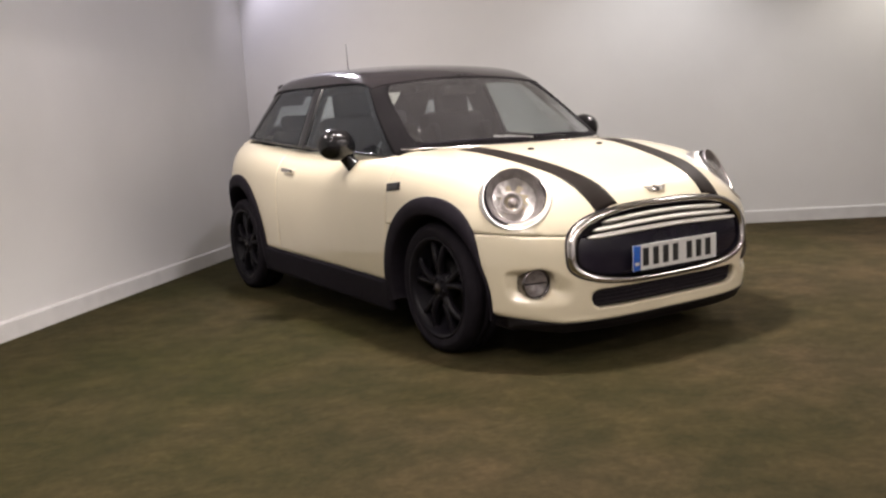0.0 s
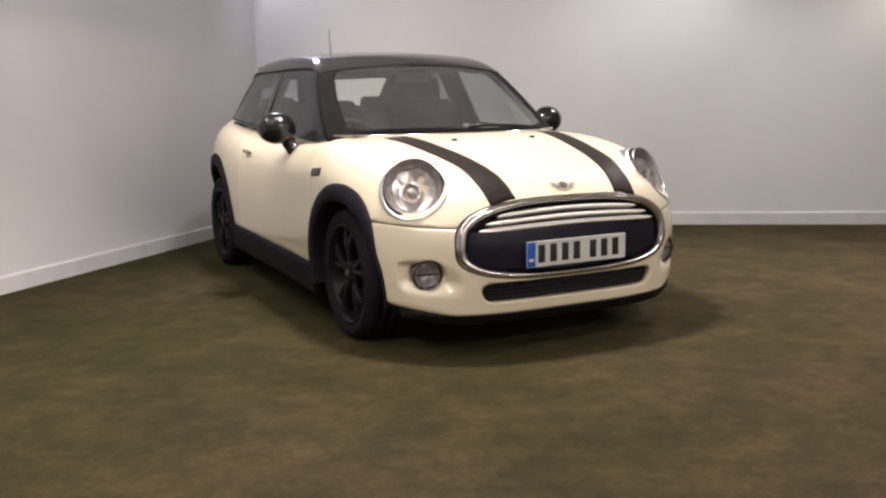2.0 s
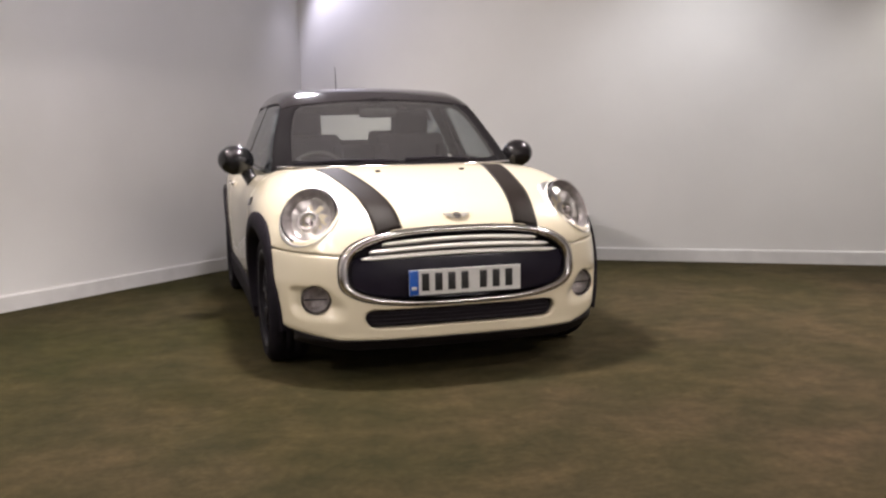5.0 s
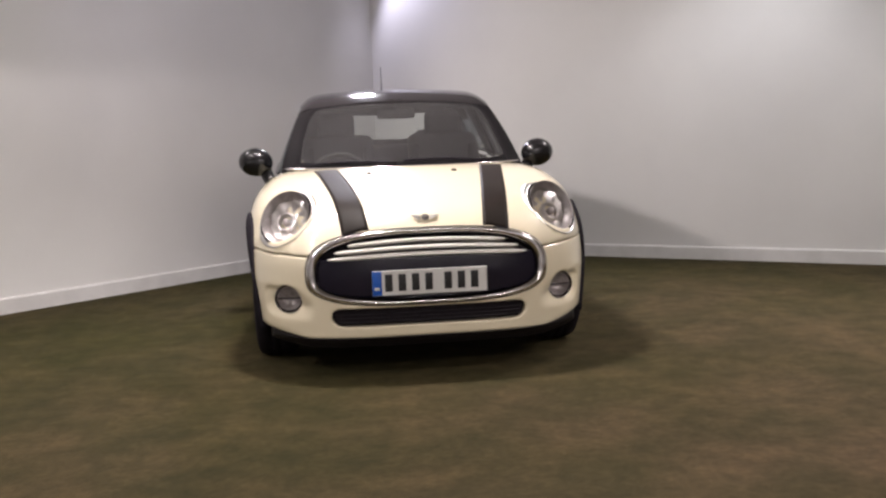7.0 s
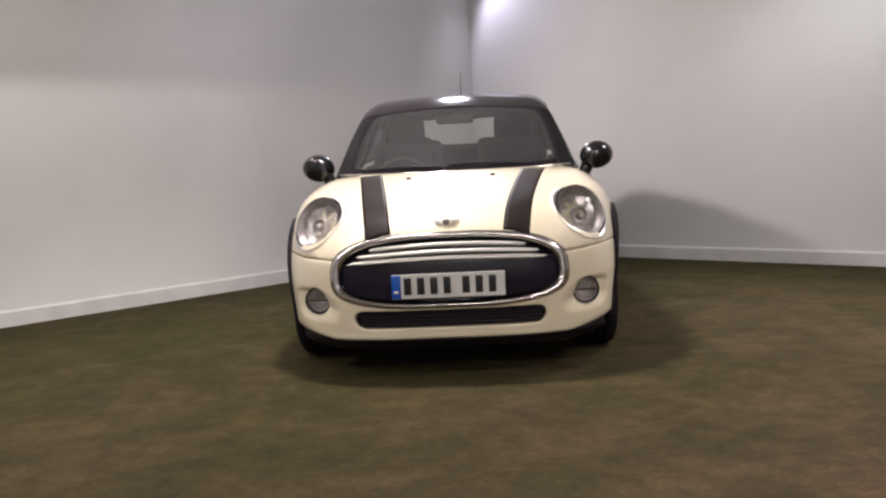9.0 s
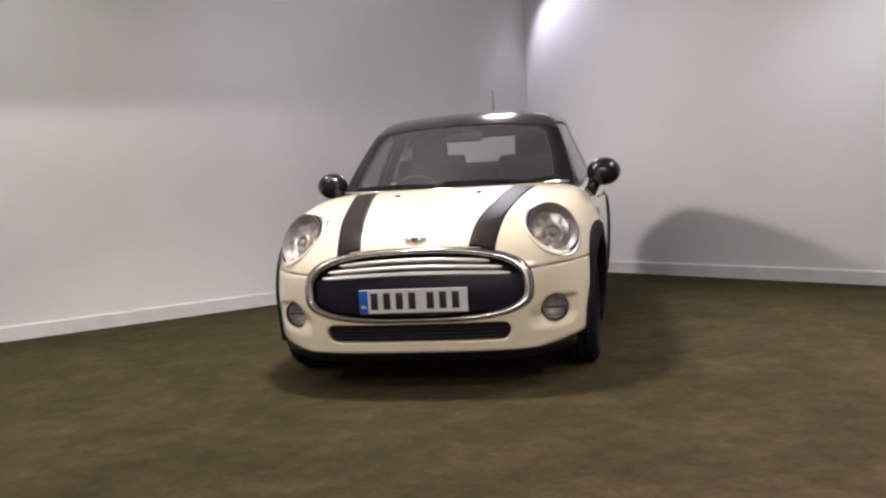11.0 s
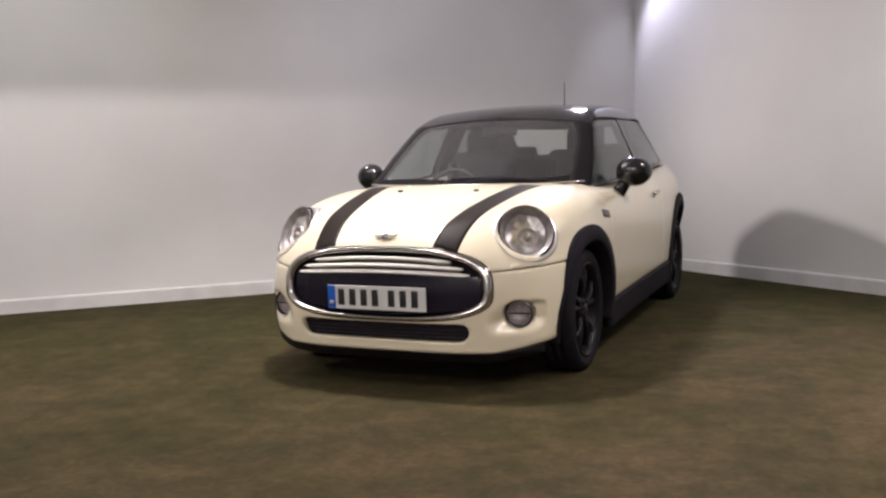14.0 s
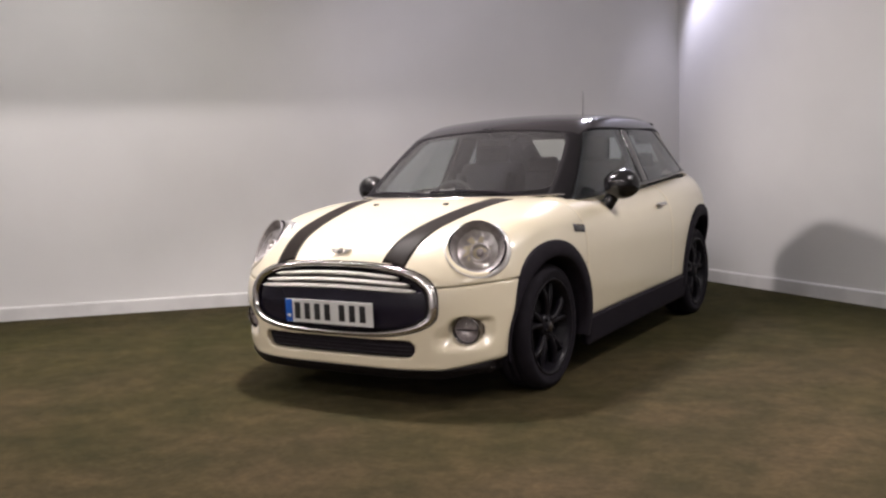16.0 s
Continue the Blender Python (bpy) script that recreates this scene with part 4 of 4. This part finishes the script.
part("bar", flat_plate([(-0.017, -0.0045), (0.017, -0.0045), (0.017, 0.0045), (-0.017, 0.0045)], e_at + e_out * 0.005, e_side, e_up, e_out, 0.0025), CHROME, badge)
for s in (1, -1):
    for k in range(3):
        z0 = 0.014 - k * 0.010
        w = 0.064 - 0.012 * k
        line = [(s * 0.022, z0), (s * w, z0 + 0.002), (s * (w - 0.003), z0 - 0.005), (s * 0.022, z0 - 0.007)]
        part("wing", flat_plate(line if s > 0 else line[::-1], e_at, e_side, e_up, e_out, 0.005), EMBLEM_SILVER, badge, "dull silver wing")

for s in (1, -1):
    p = on_top(body_outer, np.array([s * 0.223]), np.array([-1.166]))[0]
    part("washer_nozzle", box_bm(0.026, 0.022, 0.012, (p[0], p[1], p[2] + 0.003), 0.004), PLASTIC, car, "small black washer nozzle")


def wiper(x0, x1, z0, z1, lift):
    t = np.linspace(0, 1, 16)
    x, z = x0 + (x1 - x0) * t, z0 + (z1 - z0) * t + 0.012 * np.sin(np.pi * t)
    return tube(on_front(cabin_outer, x, z, lift), [0.007] * 16, 8, 0.8)


part("wiper", wiper(0.50, -0.02, 0.952, 0.975, 0.016), PLASTIC, car, "black wiper blade")
part("wiper", wiper(-0.06, -0.58, 0.965, 0.958, 0.016), PLASTIC, car, "black wiper blade")


cowl_x = np.linspace(-0.665, 0.665, 50)
part("cowl_trim", tube(on_front(cabin_outer, cowl_x, np.full(50, 0.947), 0.010), 0.006, 8), CHROME, car, "thin chrome strip below the windscreen")


# side repeaters, handles, mirrors
def scuttle_fu(u, v):
    y = -0.930 + u * 0.118 + 0.012 * v
    return y, 0.781 + v * 0.030 - 0.014 * u


scuttle = panel(body_outer, on_side, scuttle_fu, 6, 8, 0.005, 0.010)
frame_s = panel(body_outer, on_side, lambda u, v: (-0.934 + u * 0.126 + 0.012 * v, 0.777 + v * 0.038 - 0.014 * u), 6, 8, 0.0025, 0.008)
for flip in (False, True):
    m = mirrored if flip else (lambda s: s)
    sc = part("side_repeater", m(frame_s), DARK_CHROME, car, "small dark side repeater in a dark chrome frame")
    part("cover", m(scuttle), BLACK_GLOSS, sc, "dark cover")
    hy = np.linspace(0.36, 0.50, 12)
    hz = 0.812 + 0.03 * (hy - 0.43)
    hp = on_side(body_outer, hy, hz, 0.030)
    hp[0] = on_side(body_outer, hy[:1], hz[:1], 0.004)[0]
    hp[-1] = on_side(body_outer, hy[-1:], hz[-1:], 0.004)[0]
    grip = tube(hp, [0.008] + [0.011] * 10 + [0.008], 10, 0.7)
    pad = panel(body_outer, on_side, lambda u, v: (0.375 + u * 0.115, 0.795 + v * 0.036), 5, 8, 0.001, 0.006)
    part("door_handle", m(grip), CHROME, doors["right" if flip else "left"], "chrome door handle")
    part("handle_recess", m(pad), CREAM, doors["right" if flip else "left"])

MIRROR = Vector((0.866, -0.305, 0.985))


def mirror_housing():
    rows, n = 15, 28
    v = []
    for i in range(rows):
        t = math.pi * i / (rows - 1)
        for k in range(n):
            a = 2 * math.pi * k / n
            y = -0.085 * math.cos(t) if t < math.pi / 2 else -0.040 * math.cos(t)
            r = math.sin(t) ** 0.72
            x = 0.103 * r * math.cos(a)
            z = 0.088 * r * math.sin(a) * (1.0 if math.sin(a) > 0 else 0.95)
            v.append(tuple(MIRROR + Vector((x + 0.10 * z * 0.3, y + 0.10 * x, z))))
    return v, [tuple(reversed(q)) for q in grid_faces(rows, n, True)]


def mirror_arm():
    a, b = MIRROR + Vector((-0.055, 0.0, -0.055)), Vector((0.775, -0.33, 0.865))
    pts = [a.lerp(b, k / 8) + Vector((0, 0, -0.008 * math.sin(math.pi * k / 8))) for k in range(9)]
    return tube(pts, [0.042 - 0.004 * math.sin(math.pi * k / 8) for k in range(9)], 12, 0.9)


for flip in (False, True):
    m = mirrored if flip else (lambda s: s)
    ob = part("door_mirror", m(mirror_housing()), BLACK_GLOSS, car, "rounded gloss black door mirror")
    part("arm", m(mirror_arm()), BLACK_GLOSS, ob, "black mirror arm")
    disc = [(0.085 * math.cos(2 * math.pi * k / 28), 0.07 * math.sin(2 * math.pi * k / 28)) for k in range(28)]
    part("mirror_glass", m(flat_plate(disc, MIRROR + Vector((0, 0.036, 0)), Vector((-1, 0, 0)), Vector((0, 0, 1)), Vector((0, 1, 0)), 0.004)), CHROME, ob, "mirror glass")


# wheels
def wheel(s, y0):
    """A black alloy with five forked spokes on a low tyre; s is the car's side."""
    at = car.matrix_world.inverted() @ Matrix.Translation((s * 0.725, y0 + 0.008, HUB_Z)) @ Matrix.Diagonal((s, 1, 1, 1))
    out = lambda shape: ([tuple(at @ Vector(q)) for q in shape[0]], [tuple(reversed(q)) for q in shape[1]] if s < 0 else shape[1])
    rim = part("wheel", out(lathe([(-0.08, 0.222), (-0.075, 0.236), (0.0, 0.213), (0.05, 0.219), (0.082, 0.231), (0.092, 0.2405), (0.097, 0.238), (0.095, 0.228), (0.07, 0.217), (0.0, 0.19)], 64)), RIM_BLACK, car, "gloss black alloy wheel")
    tyre = [(-0.085, 0.232), (-0.097, 0.252), (-0.099, 0.278), (-0.088, 0.299), (-0.065, 0.308), (-0.02, 0.311), (-0.018, 0.306), (-0.012, 0.306), (-0.010, 0.311),
            (0.02, 0.311), (0.022, 0.306), (0.028, 0.306), (0.030, 0.311), (0.065, 0.308), (0.088, 0.299), (0.099, 0.280), (0.101, 0.274), (0.099, 0.267), (0.0985, 0.254), (0.092, 0.2405)]
    part("tyre", out(lathe(tyre, 72)), TYRE, rim, "black low-profile tyre")
    part("brake_disc", out(lathe([(-0.02, 0.03), (-0.02, 0.135), (-0.005, 0.135), (-0.005, 0.03)], 48)), material_brake, rim, "dull metal brake disc")
    part("hub", out(lathe([(0.02, 0.07), (0.062, 0.066), (0.072, 0.055), (0.072, 0.034), (0.080, 0.031), (0.083, 0.022), (0.084, 0.002)], 32)), RIM_BLACK, rim)
    part("hub_cap", out(lathe([(0.0835, 0.021), (0.086, 0.019), (0.0865, 0.001)], 24)), EMBLEM_DARK, rim)
    for k in range(5):
        a0 = 2 * math.pi * (k + 0.25) / 5
        shapes = []
        for d in (-1, 1):
            pts = []
            for j in range(9):
                t = j / 8
                r = 0.045 + t * 0.182
                a = a0 + d * (0.10 + 0.17 * t ** 1.6)
                pts.append((0.066 + 0.014 * math.sin(t * math.pi) - 0.004 * t, r * math.cos(a), r * math.sin(a)))
            shapes.append(spoke_sweep(pts, 0.013))
        part("spoke", out(joined(*shapes)), RIM_BLACK, rim)
        b = 2 * math.pi * (k + 0.75) / 5
        nut = lathe([(0.055, 0.010), (0.079, 0.010), (0.082, 0.007), (0.082, 0.001)], 6, Matrix.Translation((0, 0.043 * math.cos(b), 0.043 * math.sin(b))))
        part("wheel_bolt", out(nut), RIM_BLACK, rim)
    return rim


def spoke_sweep(pts, w):
    """A bar of rounded section lying in the wheel's face."""
    v = []
    for i, p in enumerate(pts):
        p = Vector(p)
        d = (Vector(pts[min(i + 1, len(pts) - 1)]) - Vector(pts[max(i - 1, 0)])).normalized()
        side = d.cross(Vector((1, 0, 0))).normalized()
        for c, x in ((-1, -0.03), (-1, -0.005), (-0.6, 0.004), (0.6, 0.004), (1, -0.005), (1, -0.03)):
            v.append(tuple(p + side * (w * c) + Vector((x, 0, 0))))
    f = grid_faces(len(pts), 6, True)
    f += [tuple(range(6)), tuple(range(len(v) - 1, len(v) - 7, -1))]
    return v, f


material_brake = material("brake_metal", (0.045, 0.043, 0.045), 0.5, 1.0, second=(0.03, 0.028, 0.03), scale=25)
for y0 in (AXLE_F, AXLE_R):
    for s in (1, -1):
        wheel(s, y0)


# the cabin
def cushion(sx, sy, sz, at, lean=0.0, bevel=0.04):
    return box_bm(sx, sy, sz, at, bevel, Matrix.Rotation(radians(lean), 4, "X"), 4)


for s in (1, -1):
    seat = part("seat", cushion(0.50, 0.50, 0.16, (s * 0.36, 0.08, 0.50), 4), SEAT_CLOTH, car, "dark cloth front seat")
    part("backrest", cushion(0.48, 0.13, 0.66, (s * 0.36, 0.36, 0.80), -17, 0.05), SEAT_CLOTH, seat)
    for q in (1, -1):
        part("bolster", cushion(0.07, 0.17, 0.50, (s * 0.36 + q * 0.205, 0.32, 0.80), -17, 0.03), SEAT_CLOTH, seat)
    part("headrest", cushion(0.255, 0.085, 0.175, (s * 0.37, 0.455, 1.185), -10, 0.042), SEAT_CLOTH, seat, "dark cloth headrest")
    for q in (1, -1):
        part("headrest_post", tube([(s * 0.36 + q * 0.06, 0.44, 1.08), (s * 0.36 + q * 0.06, 0.455, 1.17)], 0.006, 8), CHROME, seat)
    part("door_card", box_bm(0.03, 1.36, 0.56, (s * 0.688, -0.10, 0.64), 0.01), TRIM_DARK, car)
    part("rear_card", box_bm(0.03, 0.92, 0.58, (s * 0.688, 1.06, 0.66), 0.01), TRIM_DARK, car)
inner_a = panel(cabin_outer, on_side, side_patch(lambda z: a_front(z) + 0.06, lambda z: a_line(z) + 0.07), 14, 6, -0.034, 0.010)
inner_b = panel(cabin_outer, on_side, side_patch(lambda z: 0.34 + 0.10 * (z - 0.99), lambda z: 0.56 + 0.10 * (z - 1.03)), 14, 8, -0.036, 0.010)
inner_c = panel(cabin_outer, on_side, side_patch(lambda z: 1.28 - 1.1 * (z - 1.04), lambda z: c_rear(z) + 0.04), 14, 10, -0.036, 0.010)
inner_top = panel(cabin_outer, on_side, side_patch(lambda z: 0.70 + 0 * z, lambda z: 1.30 + 0 * z, lambda y: 1.225 + 0 * y, lambda y: 1.31 - 0.06 * np.maximum(0, y - 0.8)), 6, 10, -0.034, 0.008)


def rear_strip(x0, x1, z0, z1):
    """A piece of the tailgate's inner trim, a little inside the rear glass."""
    u, v = np.meshgrid(np.linspace(x0, x1, 8), np.linspace(z0, z1, 8))
    o = np.stack([u.ravel(), np.full(64, 2.0), v.ravel()], 1)
    p = cast(cabin_outer, o, (0, -1, 0), 1.5, 200)
    near, far = p - np.array((0, 0.022, 0)), p - np.array((0, 0.036, 0))
    g = grid_faces(8, 8)
    rim = list(range(8)) + [r * 8 + 7 for r in range(1, 8)] + [56 + c for c in range(6, -1, -1)] + [r * 8 for r in range(6, 0, -1)]
    f = g + [tuple(i + 64 for i in reversed(t)) for t in g] + [(rim[i], rim[(i + 1) % len(rim)], rim[(i + 1) % len(rim)] + 64, rim[i] + 64) for i in range(len(rim))]
    return np.concatenate([near, far]), f


part("tailgate_trim", joined(rear_strip(-0.60, -0.47, 0.97, 1.30), rear_strip(0.47, 0.60, 0.97, 1.30), rear_strip(-0.47, 0.47, 0.97, 1.07), rear_strip(-0.47, 0.47, 1.275, 1.33)), PILLAR_TRIM, car, "dark trim round the rear window")
for flip in (False, True):
    part("inner_pillar_trim", mirrored(inner_a) if flip else inner_a, PILLAR_TRIM, car, "grey-brown inner pillar trim")
    part("inner_pillar_trim", mirrored(inner_b) if flip else inner_b, PILLAR_TRIM, car, "grey-brown inner pillar trim")
    part("inner_pillar_trim", mirrored(inner_c) if flip else inner_c, PILLAR_TRIM, car, "grey-brown inner pillar trim")
    part("inner_header_trim", mirrored(inner_top) if flip else inner_top, PILLAR_TRIM, car, "grey-brown inner header trim")
bench = part("rear_seat", cushion(1.16, 0.46, 0.16, (0, 0.95, 0.52), 4), SEAT_CLOTH, car, "dark cloth rear bench")
part("backrest", cushion(1.16, 0.13, 0.52, (0, 1.22, 0.78), -16, 0.05), SEAT_CLOTH, bench)
for s in (1, -1):
    part("headrest", cushion(0.24, 0.08, 0.11, (s * 0.38, 1.30, 1.085), -10, 0.03), SEAT_CLOTH, bench)
part("cabin_floor", box_bm(1.36, 2.2, 0.03, (0, 0.42, 0.36), 0.005), TRIM_DARK, car)
part("parcel_shelf", box_bm(1.30, 0.30, 0.03, (0, 1.42, 0.955), 0.01), TRIM_DARK, car)
part("firewall", box_bm(1.36, 0.03, 0.56, (0, -0.68, 0.62), 0.005), TRIM_DARK, car)


def dashboard():
    prof = [(-0.86, 0.925), (-0.70, 0.945), (-0.50, 0.945), (-0.36, 0.925), (-0.30, 0.885), (-0.29, 0.80), (-0.34, 0.70), (-0.45, 0.62), (-0.66, 0.60)]
    n = 25
    v = []
    for i in range(n):
        x = -0.68 + 1.36 * i / (n - 1)
        for y, z in prof:
            rise = 0.025 * math.exp(-((x + 0.36) / 0.16) ** 2) * (z > 0.9)
            bend = 0.30 * x * x if y < -0.6 else 0.0
            v.append((x, y + bend, z + rise - 0.02 * (x / 0.68) ** 4))
    k = len(prof)
    f = grid_faces(n, k, True) + [tuple(range(k)), tuple(range(n * k - 1, n * k - k - 1, -1))]
    return v, f


dash = part("dashboard", dashboard(), TRIM_DARK, car, "dark plastic dashboard")
part("centre_dial", ([tuple(Matrix.Translation((0, -0.285, 0.80)) @ Matrix.Rotation(radians(90), 4, "Z") @ Vector(q)) for q in lathe([(-0.02, 0.12), (0.012, 0.118), (0.016, 0.108), (0.006, 0.10), (0.006, 0.002)], 36)[0]], lathe([(-0.02, 0.12), (0.012, 0.118), (0.016, 0.108), (0.006, 0.10), (0.006, 0.002)], 36)[1]), BLACK_GLOSS, dash)
turn = Matrix.Translation((-0.36, -0.17, 0.845)) @ Matrix.Rotation(radians(-24), 4, "X")
hoop = [tuple(turn @ Vector((0.182 * math.cos(2 * math.pi * k / 40), 0, 0.182 * math.sin(2 * math.pi * k / 40)))) for k in range(40)]
steer = part("steering_wheel", tube(hoop, 0.016, 10, 1.0, True), TRIM_DARK, car, "black leather steering wheel")
part("boss", box_bm(0.14, 0.06, 0.12, turn.translation, 0.025, Matrix.Rotation(radians(-24), 4, "X"), 3), TRIM_DARK, steer)
for a in (0, 180, 270):
    p0, p1 = [turn @ Vector((r * math.cos(radians(a)), 0, r * math.sin(radians(a)))) for r in (0.05, 0.178)]
    part("spoke", tube([p0, p0.lerp(p1, 0.5), p1], 0.014, 8), TRIM_DARK, steer)
part("column", tube([tuple(turn.translation), (-0.36, -0.34, 0.76)], 0.045, 12), TRIM_DARK, steer)
rvm = part("rear_view_mirror", box_bm(0.235, 0.035, 0.068, (0, -0.21, 1.255), 0.015, None, 3), BLACK_GLOSS, car, "black rear-view mirror")
part("stalk", tube([(0, -0.22, 1.28), (0, -0.26, 1.315)], 0.012, 8), BLACK_GLOSS, rvm)
for s in (1, -1):
    part("sun_visor", box_bm(0.40, 0.13, 0.016, (s * 0.28, -0.09, 1.318), 0.006, Matrix.Rotation(radians(18), 4, "X")), HEADLINING, car, "grey sun visor")


def lining_fu(u, v):
    return (u * 2 - 1) * 0.50, -0.05 + v * 1.35


part("headlining", panel(cabin_outer, on_top, lining_fu, 20, 16, -0.018, 0.008), HEADLINING, car, "grey cloth headlining")
